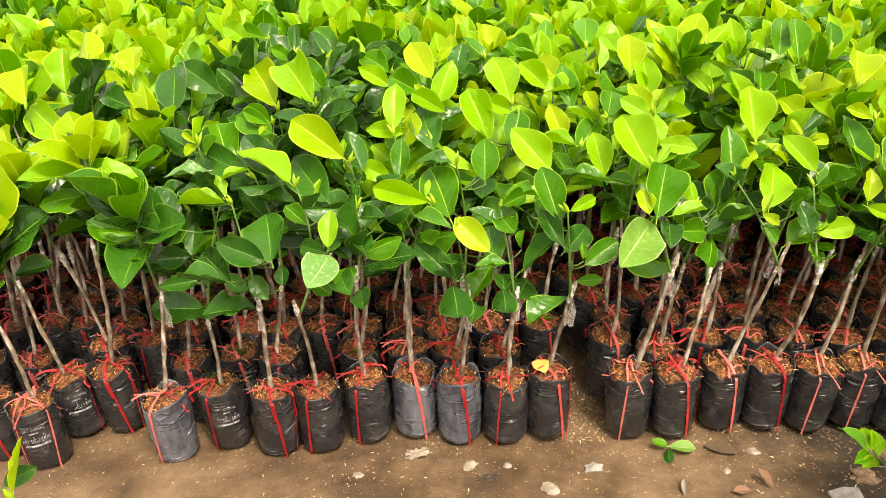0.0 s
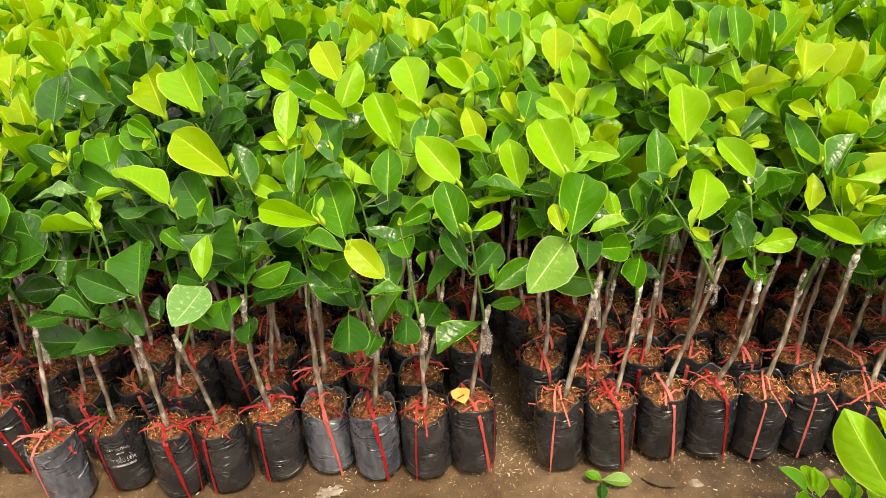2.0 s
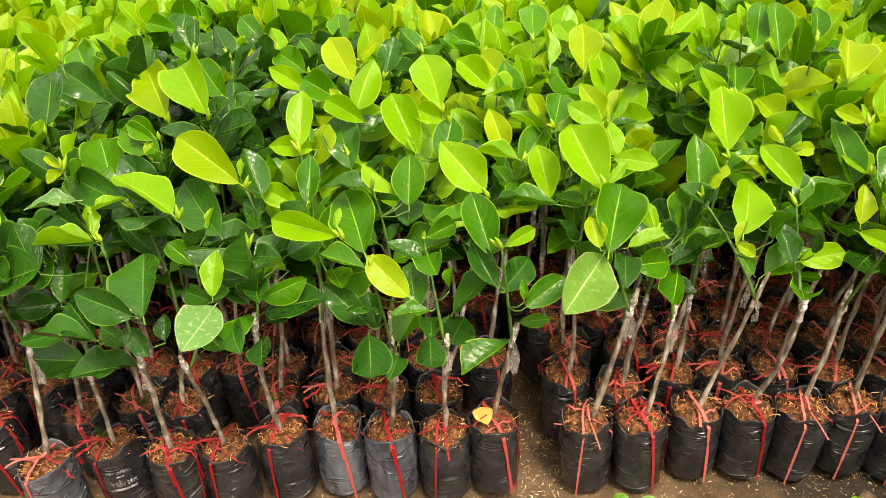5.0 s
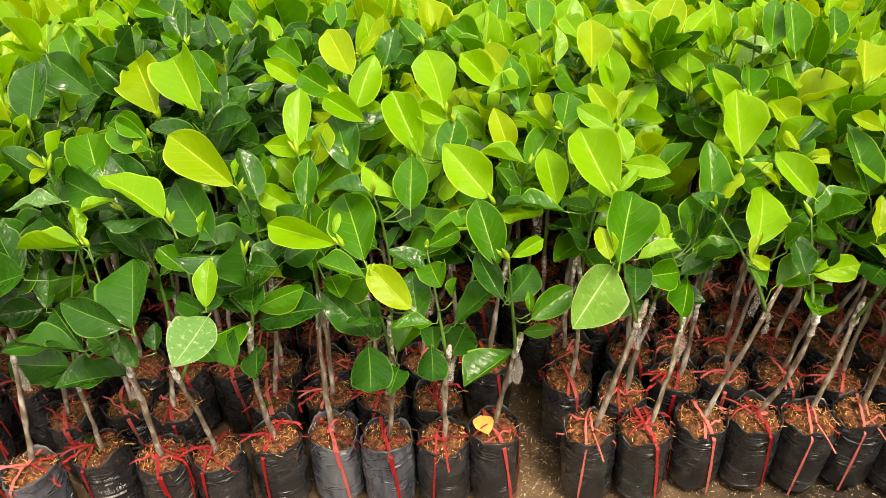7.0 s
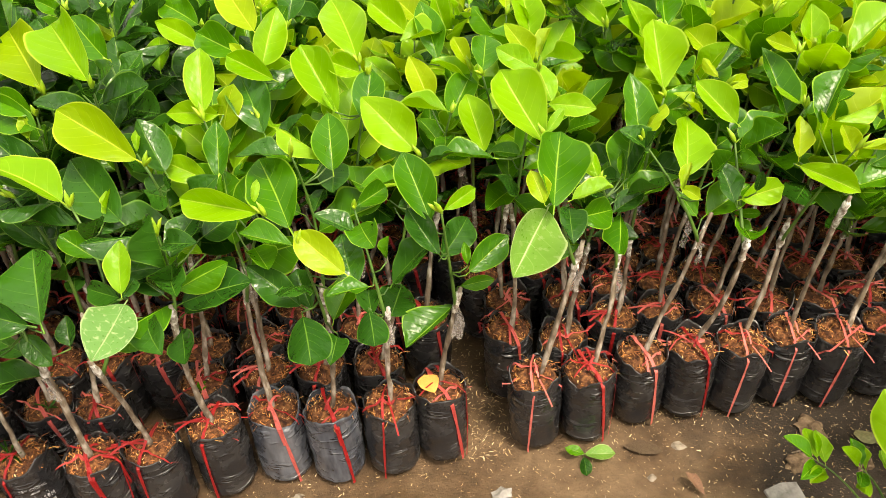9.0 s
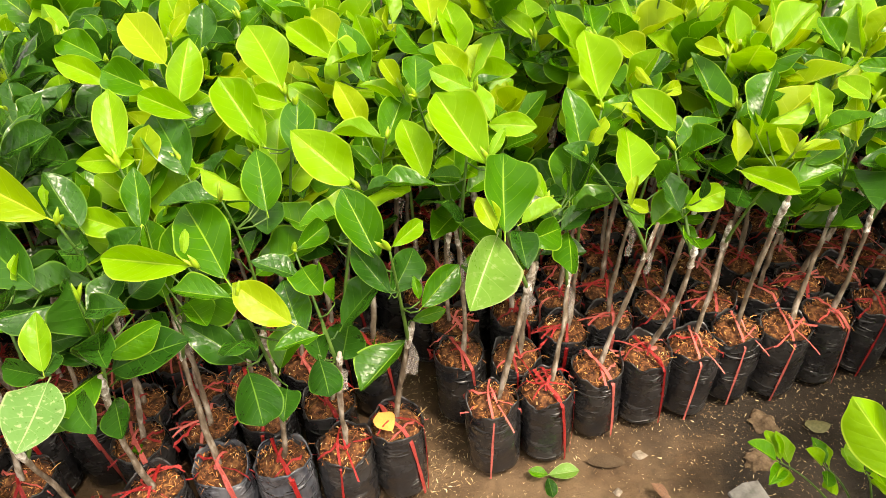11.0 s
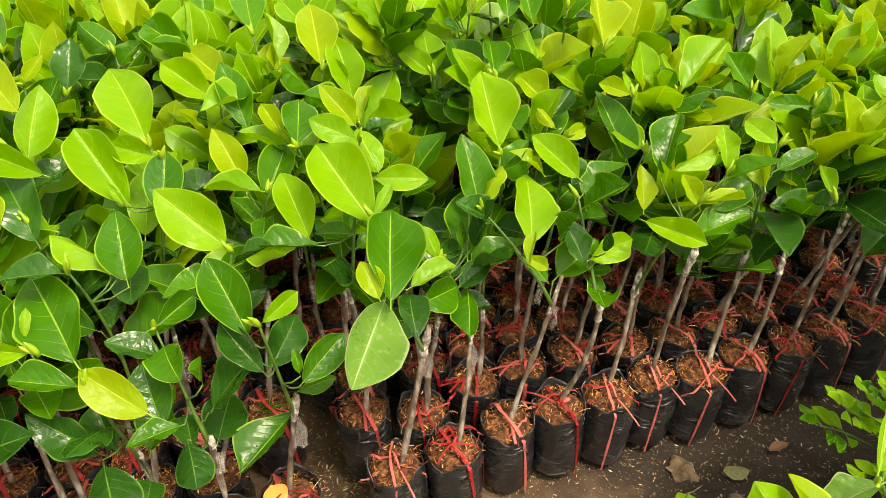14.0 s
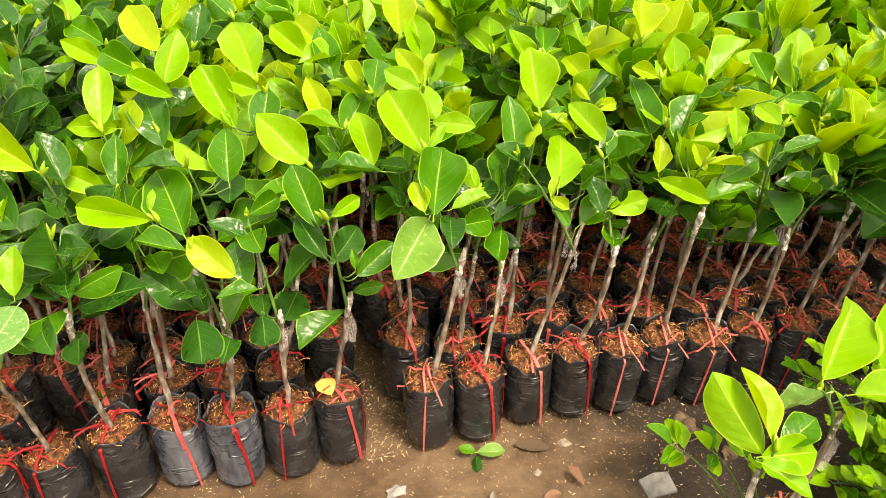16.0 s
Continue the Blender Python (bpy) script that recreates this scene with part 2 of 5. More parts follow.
l_.new(ramp_node(n_, l_, noise_node(n_, l_, 5.0, 4.0).outputs["Fac"], [(0.35, (0.42,) * 3), (0.6, (0.9,) * 3)]).outputs[0], p_.inputs["Roughness"])
hh_ = math_node(n_, l_, "ADD", fine_.outputs["Fac"], math_node(n_, l_, "MULTIPLY", noise_node(n_, l_, 180.0, 3.0).outputs["Fac"], 0.4))
bump_node(n_, l_, p_, hh_, 0.5, 0.010)

stone_mat, n_, l_, p_ = node_material("grey_stone", 0.8)
l_.new(ramp_node(n_, l_, noise_node(n_, l_, 50.0, 6.0).outputs["Fac"], [(0.3, (0.12, 0.11, 0.10)), (0.7, (0.28, 0.27, 0.25))]).outputs[0], p_.inputs["Base Color"])
bump_node(n_, l_, p_, noise_node(n_, l_, 80.0, 4.0).outputs["Fac"], 0.6, 0.004)

print_mat, n_, l_, p_ = node_material("white_print", 0.5)
l_.new(ramp_node(n_, l_, noise_node(n_, l_, 120.0, 3.0).outputs["Fac"], [(0.38, (0.08, 0.08, 0.085)), (0.62, (0.40, 0.40, 0.42))]).outputs[0], p_.inputs["Base Color"])


# ---- mesh helpers ----
def mesh_from(name, verts, faces, mats, uvs=None, face_mats=None, smooth=True):
    """A mesh from numpy vertices and a list of faces (tuples of vertex numbers); uvs per vertex."""
    me = bpy.data.meshes.new(name)
    me.from_pydata([tuple(v) for v in verts], [], [tuple(f) for f in faces])
    for m in mats:
        me.materials.append(m)
    if uvs is not None:
        layer = me.uv_layers.new(name="UVMap")
        idx = np.empty(len(me.loops), dtype=np.int32)
        me.loops.foreach_get("vertex_index", idx)
        layer.data.foreach_set("uv", np.asarray(uvs, float)[idx].ravel())
    if face_mats is not None:
        me.polygons.foreach_set("material_index", np.asarray(face_mats, dtype=np.int32))
    if smooth:
        me.polygons.foreach_set("use_smooth", np.ones(len(me.polygons), dtype=bool))
    me.update()
    return me


def part(name, me, parent, m=None, label=""):
    ob = new(name, me)
    ob.parent = parent
    if m is not None:
        ob.matrix_basis = m
    return tagged(ob, label) if label else ob


def tube(points, radii, sides=8, cap=True):
    """Vertices and faces of a tube along points."""
    points = [Vector(p) for p in points]
    vs, fs = [], []
    ref = Vector((0.31, 0.95, 0.05))
    for i, p in enumerate(points):
        d = (points[min(i + 1, len(points) - 1)] - points[max(i - 1, 0)]).normalized()
        u = d.cross(ref).normalized()
        w = d.cross(u)
        for k in range(sides):
            a = 2 * math.pi * k / sides
            vs.append(p + radii[i] * (math.cos(a) * u + math.sin(a) * w))
    for i in range(len(points) - 1):
        for k in range(sides):
            k2 = (k + 1) % sides
            fs.append((i * sides + k, i * sides + k2, (i + 1) * sides + k2, (i + 1) * sides + k))
    if cap:
        fs.append(tuple(range(sides - 1, -1, -1)))
        fs.append(tuple((len(points) - 1) * sides + k for k in range(sides)))
    return vs, fs


def joined(*pieces):
    """Several (vertices, faces) as one."""
    vs, fs = [], []
    for v, f in pieces:
        o = len(vs)
        vs += list(v)
        fs += [tuple(i + o for i in q) for q in f]
    return vs, fs


# ---- leaf blades: length 1 along +y, half-width 0.5 along x, upper side +z ----
def blade_grid(rng, across, along, bend, cup, wave):
    """A full oval leaf, widest near its middle, shallowly cupped or arched, with a short point."""
    vs, fs, uvs = [], [], []
    twist = rng.uniform(-0.30, 0.30)
    ph, ph2 = rng.uniform(0, 6.28), rng.uniform(0, 6.28)
    wide = rng.uniform(0.47, 0.545)
    side_bend = rng.uniform(-0.05, 0.05)
    point = rng.uniform(0.20, 0.50)
    lop = rng.uniform(-0.05, 0.05)
    for j in range(along + 1):
        v = j / along
        v = 0.55 * v + 0.45 * (0.5 - 0.5 * math.cos(math.pi * v))
        s = v ** (math.log(0.5) / math.log(wide))
        w = 0.5 * max(0.0, math.sin(math.pi * s)) ** (0.67 if v < wide else 0.70)
        w *= 1 - point * max(0.0, (v - 0.80) / 0.20) ** 1.6
        # curve of the midrib
        a = bend * v
        y = v if abs(bend) < 1e-4 else math.sin(a) / bend
        z = 0 if abs(bend) < 1e-4 else -(1 - math.cos(a)) / bend
        for i in range(across + 1):
            u = i / across * 2 - 1
            u = math.copysign(abs(u) ** 1.25, u)
            ww = w * (1 + 0.035 * math.sin(7 * v + ph + 2 * (u > 0))) * (1 + lop * (1 if u > 0 else -1))
            x = u * min(ww, 0.5)
            zz = cup * (0.9 * x * x + 0.55 * abs(x))
            zz += wave * math.sin(v * 8 + ph + (1.9 if u > 0 else 0)) * abs(u) ** 2.5 * w * 2
            zz += 0.5 * wave * math.sin(v * 17 + ph2 + (2.6 if u > 0 else 0)) * abs(u) ** 4 * w * 2
            zz += twist * x * (v - 0.4)
            vs.append((x + side_bend * math.sin(3.1 * v), y - zz * math.sin(a) * 0.6, z + zz * math.cos(a)))
            uvs.append((0.5 + 0.5 * u, v))
    for j in range(along):
        for i in range(across):
            q = j * (across + 1) + i
            fs.append((q, q + 1, q + across + 2, q + across + 1))
    # a short stalk behind the foot
    if across > 4:
        o = len(vs)
        sv, sf = tube([(0, 0.03, 0.002), (0, 0.0, -0.006), (0.003, -0.05, -0.014), (0.006, -0.10, -0.03)], [0.008, 0.014, 0.016, 0.018], 5, cap=False)
        vs += [tuple(p) for p in sv]
        uvs += [(0.5, 0.02)] * len(sv)
        fs += [tuple(i + o for i in q) for q in sf]
    vs = np.array(vs)
    tip = vs[along * (across + 1) + across // 2]
    a = math.atan2(tip[2], tip[1])
    c, sn = math.cos(a), math.sin(a)
    vs[:, 1], vs[:, 2] = vs[:, 1] * c + vs[:, 2] * sn, vs[:, 2] * c - vs[:, 1] * sn
    vs /= np.array((1.0, math.hypot(tip[1], tip[2]), 1.0))
    return vs, fs, np.array(uvs)


leaf_rng = random.Random(7)
SHAPES = []
for k in range(14):
    SHAPES.append((leaf_rng.uniform(-0.2, 0.75), leaf_rng.uniform(0.30, 0.95) * (-0.6 if k % 5 == 4 else 1), leaf_rng.uniform(0.03, 0.09)))
BLADES = [blade_grid(random.Random(100 + k), 10, 24, *s) for k, s in enumerate(SHAPES)]
BLADES_MEDIUM = [blade_grid(random.Random(100 + k), 4, 10, *s) for k, s in enumerate(SHAPES)]
BLADES_LOW = [blade_grid(random.Random(100 + k), 4, 6, *s) for k, s in enumerate(SHAPES)]
leaf_meshes = {}


def leaf_mesh(shape, age):
    key = (shape, age)
    if key not in leaf_meshes:
        v, f, uv = BLADES[shape]
        leaf_meshes[key] = mesh_from("leaf_blade", v, f, [leaf_mats[age]], uv)
    return leaf_meshes[key]


def leaf_pose(base, way, normal, length, width):
    """The pose of a blade from its foot, the way to its tip, and its upper side."""
    y = Vector(way).normalized()
    x = y.cross(Vector(normal)).normalized()
    z = x.cross(y)
    m = Matrix((x, y, z)).transposed().to_4x4()
    return Matrix.Translation(base) @ m @ Matrix.Diagonal((width, length, (width + length) / 2, 1))


# ---- bags, mulch, twine: a few variants each, shared by all the saplings ----
BAG_R, BAG_H = 0.0515, 0.176


def bag_shape(seed, sides=48, rings=18):
    """A filled polythene bag: slumped body, narrower foot, and a folded lip that stands up round the mulch."""
    vs, fs = [], []
    rows = [(0.0, 0.012), (0.62, 0.0), (0.86, 0.006)] + [(1.0, 0.016 + (BAG_H - 0.02) * k / rings) for k in range(rings + 1)]
    rows += [(1.0, BAG_H + 0.003), (1.02, BAG_H + 0.008), (0.99, BAG_H + 0.010), (0.95, BAG_H + 0.005), (0.92, BAG_H - 0.02)]
    off = seed * 13.7
    lean = random.Random(seed).uniform(0, 6.28)
    for q, (s, z) in enumerate(rows):
        t = z / BAG_H
        for k in range(sides):
            a = 2 * math.pi * k / sides
            c, sn = math.cos(a), math.sin(a)
            swell = 0.93 + 0.13 * math.sin(math.pi * min(0.12 + 0.62 * t, 1))
            d = 0.07 * noise.noise((c * 1.3 + off, sn * 1.3, z * 12)) + 0.035 * noise.noise((c * 4 + off, sn * 4, z * 45))
            d += 0.018 * noise.noise((c * 2 + off, sn * 2, z * 170))
            if z > BAG_H * 0.93:
                d += 0.06 * noise.noise((c * 3.0 + off, sn * 3.0, z * 20)) + 0.02 * noise.noise((c * 7 + off, sn * 7, z * 30))
            r = BAG_R * s * (swell + d * (0.35 if q < 3 else 1))
            dz = (0.020 * noise.noise((c * 1.6, sn * 1.6, off)) + 0.005 * noise.noise((c * 4, sn * 4, off)) + 0.005 * math.cos(2 * (a - lean))) * (1 if t > 0.99 else 0.4 if t > 0.9 else 0)
            vs.append((r * c, r * sn, z + dz))
    for q in range(len(rows) - 1):
        for k in range(sides):
            k2 = (k + 1) % sides
            fs.append((q * sides + k, q * sides + k2, (q + 1) * sides + k2, (q + 1) * sides + k))
    fs.append(tuple(range(sides - 1, -1, -1)))
    return vs, fs


def mulch_shape(seed):
    """A lumpy disc of coir that fills the bag's mouth."""
    vs, fs = [(0, 0, BAG_H + 0.010)], []
    rings, sides = 5, 20
    for q in range(1, rings + 1):
        for k in range(sides):
            a = 2 * math.pi * k / sides
            r = BAG_R * 0.97 * q / rings
            x, y = r * math.cos(a), r * math.sin(a)
            z = BAG_H - 0.001 + 0.014 * (1 - (q / rings) ** 2) + 0.010 * noise.noise((x * 40 + seed * 5, y * 40, 0))
            vs.append((x, y, z if q < rings else z - 0.012))
    for k in range(sides):
        fs.append((0, 1 + k, 1 + (k + 1) % sides))
    for q in range(rings - 1):
        for k in range(sides):
            k2 = (k + 1) % sides
            fs.append((1 + q * sides + k, 1 + (q + 1) * sides + k, 1 + (q + 1) * sides + k2, 1 + q * sides + k2))
    return vs, fs


def flake(rng, p, size, up=0.5):
    """One bent husk flake or fibre."""
    a, t = rng.uniform(0, 6.28), rng.uniform(-up, up)
    d = Vector((math.cos(a), math.sin(a), t)).normalized() * size
    w = Vector((-math.sin(a), math.cos(a), rng.uniform(-0.6, 0.6))).normalized() * size * rng.uniform(0.10, 0.28)
    h = Vector((0, 0, size * 0.18))
    p = Vector(p)
    vs = [p - d - w * 0.4, p - d + w * 0.4, p - w + h, p + w + h, p + d - w * 0.4, p + d + w * 0.4]
    return vs, [(0, 1, 3, 2), (2, 3, 5, 4)]


def fibre(rng, p, size):
    """One long bent coir fibre."""
    a = rng.uniform(0, 6.28)
    d, turn = Vector((math.cos(a), math.sin(a), rng.uniform(-0.2, 0.5))), rng.uniform(-1.2, 1.2)
    p, pts = Vector(p), []
    for k in range(4):
        pts.append(p.copy())
        p = p + d * size / 3
        d = Matrix.Rotation(turn / 3, 3, "Z") @ d - Vector((0, 0, 0.22))
    w = Vector((-math.sin(a), math.cos(a), 0.5)) * rng.uniform(0.0003, 0.0006)
    return [q + s * w for q in pts for s in (-1, 1)], [(2 * k, 2 * k + 1, 2 * k + 3, 2 * k + 2) for k in range(3)]


def chips_shape(seed, count=360):
    rng = random.Random(seed)
    pieces = []
    for k in range(count):
        a, r = rng.uniform(0, 6.28), BAG_R * 0.93 * math.sqrt(rng.random())
        z = BAG_H - 0.001 + 0.011 * (1 - (r / BAG_R) ** 2) + rng.uniform(0.0, 0.006)
        p = (r * math.cos(a), r * math.sin(a), z)
        pieces.append(flake(rng, p, rng.uniform(0.0013, 0.0044) * (1.6 if rng.random() < 0.08 else 1), 0.9) if k % 6 else fibre(rng, p, rng.uniform(0.010, 0.026)))
    return joined(*pieces)


def ribbon(points, width, outward):
    """A flat plastic ribbon along points; outward(p) gives the way its face looks."""
    vs, fs, uvs = [], [], []
    pts = [Vector(p) for p in points]
    for i, p in enumerate(pts):
        d = (pts[min(i + 1, len(pts) - 1)] - pts[max(i - 1, 0)]).normalized()
        nrm = outward(p)
        s = d.cross(nrm)
        s = s.normalized() if s.length > 1e-5 else Vector((1, 0, 0))
        w = width[i] if isinstance(width, (list, tuple)) else width
        for k, (sx, sn) in enumerate(((-1, 0), (-0.2, 0.10), (0.35, -0.05), (1, 0.04))):
            vs.append(p + s * sx * w / 2 + nrm * sn * w)
            uvs.append((k / 3, i * 0.2))
    for i in range(len(pts) - 1):
        for k in range(3):
            q = i * 4 + k
            fs.append((q, q + 1, q + 5, q + 4))
    return vs, fs, uvs


def twine_shape(seed, turn, wide=True):
    """One loop of raffia tied lengthwise round a bag: down both sides and across the mulch, with loose ends at the knot."""
    rng = random.Random(seed)
    ca, sa = math.cos(turn), math.sin(turn)
    sway = rng.uniform(-0.35, 0.35)
    w = rng.uniform(0.0048, 0.0080) if wide else rng.uniform(0.0024, 0.0048)
    crimp = rng.uniform(0, 6.28)
    path = []

    def at(side, t, r):
        a = turn + (0 if side > 0 else math.pi) + sway * (1 - t) * side
        return Vector((r * math.cos(a), r * math.sin(a), t * BAG_H))
    for k in range(9):
        t = 0.02 + 0.98 * k / 8
        path.append(at(1, t, BAG_R * (1.03 + 0.075 * math.sin(math.pi * (0.12 + 0.62 * t)))))
    drift = rng.uniform(-0.012, 0.012)
    for k in range(1, 8):
        f = 1 - 2 * k / 8
        path.append(Vector((ca * BAG_R * f - sa * drift * (1 - f * f), sa * BAG_R * f + ca * drift * (1 - f * f), BAG_H + 0.017 + 0.009 * (1 - f * f) + rng.uniform(-0.003, 0.005))))
    for k in range(9):
        t = 1.0 - 0.98 * k / 8
        path.append(at(-1, t, BAG_R * (1.03 + 0.075 * math.sin(math.pi * (0.12 + 0.62 * t)))))
    vs, fs, uvs = ribbon(path, [w * (0.62 + 0.38 * abs(math.sin(0.55 * k + crimp))) for k in range(len(path))], lambda p: (Vector((p.x, p.y, max(0, p.z - BAG_H) * 6)) + Vector((0, 0, 0.0005))).normalized())
    tails = rng.choice((1, 2, 2))
    for q in range(tails):
        a, out = rng.uniform(0, 6.28), rng.uniform(0.03, 0.075)
        start = Vector((ca * BAG_R * rng.uniform(-0.6, 0.6), sa * BAG_R * rng.uniform(-0.6, 0.6), BAG_H + 0.018))
        lift = rng.uniform(0.0, 0.022)
        drop = rng.uniform(0.03, 0.085) if rng.random() < 0.45 else 0.0
        if drop:
            a, out = turn + rng.uniform(-0.5, 0.5) + (0 if rng.random() < 0.5 else math.pi), BAG_R * 1.12
            start = Vector((math.cos(a), math.sin(a), 0)) * BAG_R * 0.55 + Vector((0, 0, BAG_H + 0.014))
        pts = []
        for k in range(9):
            f = k / 8
            if drop:
                r = BAG_R * (0.55 + 0.60 * min(1, f * 2))
                p = Vector((math.cos(a + 0.15 * f) * r, math.sin(a + 0.15 * f) * r, BAG_H + 0.016 - drop * max(0, f - 0.4) / 0.6))
            else:
                p = start + Vector((math.cos(a) * out * f, math.sin(a) * out * f, lift * math.sin(2.2 * f) - (0.01 * f * f)))
            pts.append(p)
        face = Vector((math.cos(a), math.sin(a), 0.8)).normalized() if drop else Vector((0.2, -0.3, 0.9)).normalized()
        v2, f2, u2 = ribbon(pts, [rng.uniform(0.0025, 0.0062)] * 9, lambda p: face)
        o = len(vs)
        vs += v2
        uvs += u2
        fs += [tuple(i + o for i in q2) for q2 in f2]
    return vs, fs, uvs


def tangle_shape(seed):
    """Loose strands of raffia knotted across the mouth of a bag: crumpled, running past the rim, some ends hanging."""
    rng = random.Random(900 + seed)
    vs, fs, uvs = [], [], []
    knot = Vector((rng.uniform(-0.02, 0.02), rng.uniform(-0.035, 0.01), BAG_H + 0.022))
    for q in range(rng.choice((2, 2, 3, 3))):
        a = rng.choice((0, math.pi)) + rng.uniform(-0.75, 0.75) if q < 3 else rng.uniform(0, 6.28)
        reach = BAG_R * rng.uniform(0.95, 1.45)
        end = Vector((math.cos(a) * reach, math.sin(a) * reach, BAG_H + rng.uniform(0.004, 0.022) - (0.03 if reach > BAG_R * 1.2 else 0)))
        sag = Vector((rng.uniform(-0.022, 0.022), rng.uniform(-0.022, 0.022), rng.uniform(0.0, 0.008)))
        ph, w = rng.uniform(0, 6.28), rng.uniform(0.0032, 0.0066)
        pts = [knot.lerp(end, k / 10) + sag * math.sin(math.pi * k / 10) + Vector((0.0035 * math.sin(0.8 * k + ph), 0.0035 * math.cos(0.9 * k - ph), 0.002 * math.sin(2.1 * k + ph))) * min(1, k / 3) for k in range(11)]
        if rng.random() < 0.4:
            out = Vector((math.cos(a), math.sin(a), 0)) * max(reach, BAG_R * 1.12)
            pts = pts[:9] + [out + Vector((0.002 * k, 0.001 * k, BAG_H + 0.012 - 0.013 * k)) for k in range(1, rng.randrange(3, 7))]
        v2, f2, u2 = ribbon(pts, [w * (0.55 + 0.45 * abs(math.sin(0.9 * k + ph))) for k in range(len(pts))],
                            lambda p: Vector((0.8 * math.sin(70 * p.x + ph), -0.35 + 0.6 * math.cos(80 * p.y + ph), 1.0)).normalized())
        o = len(vs)
        vs += v2
        uvs += u2
        fs += [tuple(i + o for i in q2) for q2 in f2]
    return vs, fs, uvs


bag_meshes = [mesh_from("bag_body", *bag_shape(k), [bag_mat]) for k in range(9)]
bag_grey_meshes = [mesh_from("bag_body_grey", *bag_shape(k + 9), [bag_grey_mat]) for k in range(2)]
mulch_meshes = [mesh_from("mulch_disc", *mulch_shape(k), [mulch_mat]) for k in range(4)]
chip_meshes = [mesh_from("chips", *chips_shape(k), [chip_mat], smooth=False) for k in range(5)]
twine_meshes = []
for k in range(10):
    v_, f_, u_ = twine_shape(k, radians(-90 + random.Random(k).uniform(-25, 25)) if k % 2 == 0 else radians(random.Random(k).uniform(-30, 30)), k % 2 == 0)
    twine_meshes.append(mesh_from("raffia", v_, f_, [twine_mat], u_, smooth=False))


tangle_meshes = []
for k in range(9):
    v_, f_, u_ = tangle_shape(k)
    tangle_meshes.append(mesh_from("raffia_knot", v_, f_, [twine_mat], u_, smooth=False))


def film_mesh(seed):
    """A torn flap of clear grafting film hanging down a stem."""
    rng = random.Random(seed)
    vs, fs = [], []
    L, W = rng.uniform(0.045, 0.08), rng.uniform(0.010, 0.017)
    for j in range(7):
        v = j / 6
        w = W * (0.35 + 0.9 * math.sin(1.8 * v + 0.2))
        for i in range(4):
            u = i / 3 - 0.5
            vs.append((0.003 + u * w + 0.004 * math.sin(5 * v) + rng.uniform(-0.0016, 0.0016), -0.005 + 0.005 * math.sin(9 * u + 4 * v) + rng.uniform(-0.002, 0.002), -L * v + rng.uniform(-0.004, 0.004)))
    for j in range(6):
        for i in range(3):
            q = j * 4 + i
            fs.append((q, q + 1, q + 5, q + 4))
    return mesh_from("film_flap", vs, fs, [film_mat])


film_meshes = [film_mesh(k) for k in range(4)]


def bud_shape():
    """A pointed leaf bud, a little bent, with one sheath standing off it."""
    core = tube([(0, 0, -0.004), (0, 0, 0.004), (0.0006, 0, 0.013), (0.0014, 0.0005, 0.022), (0.003, 0.001, 0.032)], [0.0022, 0.0042, 0.0046, 0.0030, 0.0003], 8)
    sheath = tube([(0.002, -0.001, 0.0), (0.006, -0.002, 0.010), (0.010, -0.004, 0.019), (0.013, -0.007, 0.025)], [0.0016, 0.0034, 0.0028, 0.0003], 6)
    return joined(core, sheath)


bud_mat, n_, l_, p_ = node_material("leaf_bud", 0.4)
l_.new(ramp_node(n_, l_, noise_node(n_, l_, 60.0, 3.0).outputs["Fac"], [(0.35, (0.15, 0.31, 0.012)), (0.7, (0.33, 0.44, 0.02))]).outputs[0], p_.inputs["Base Color"])
bud_mesh = mesh_from("bud", *bud_shape(), [bud_mat])


# ---- saplings ----
def bent(a, b, sag, steps):
    """Points from a to b, bowed by the vector sag."""
    a, b, sag = Vector(a), Vector(b), Vector(sag)
    return [a.lerp(b, k / steps) + sag * math.sin(math.pi * k / steps) for k in range(steps + 1)]


def stem_pieces(foot, graft, rng, r=0.0049):
    """A knobbly rootstock from the mulch to the cut above the graft."""
    sag = Vector((rng.uniform(-0.012, 0.012), rng.uniform(-0.012, 0.012), 0))
    pts = bent(foot, graft, sag, 9)
    pts = [pts[0]] + [p + Vector((rng.uniform(-0.0018, 0.0018), rng.uniform(-0.0018, 0.0018), 0)) for p in pts[1:-1]] + [pts[-1]]
    d = (pts[-1] - pts[-2]).normalized()
    radii = [r * (1.15 - 0.25 * k / 9) * (1 + 0.2 * math.sin(k * 2.3 + rng.random() * 6)) for k in range(10)]
    pts.append(pts[-1] + d * rng.uniform(0.012, 0.03))
    radii.append(r * 0.72)
    return pts, radii


def tape_pieces(pts, r, rng):
    """A lumpy sleeve of pale tape round the top of a stem."""
    top, low = pts[-1], pts[-3].lerp(pts[-4], rng.random())
    line = [low.lerp(top, k / 9) for k in range(9)]
    return tube(line, [r * (0.75 if k in (0, 8) else rng.choice((1.04, 1.15, 1.3, 1.55))) for k in range(9)], 7)


CLEAR = []


def crowded(p, tip, gap=0.045):
    """Whether a leaf would push through one of the leaves that stand free."""
    for q, r in CLEAR:
        for s in (p, p.lerp(tip, 0.5), tip):
            if (s - q).length < r + gap * 0.5:
                return True
    return False


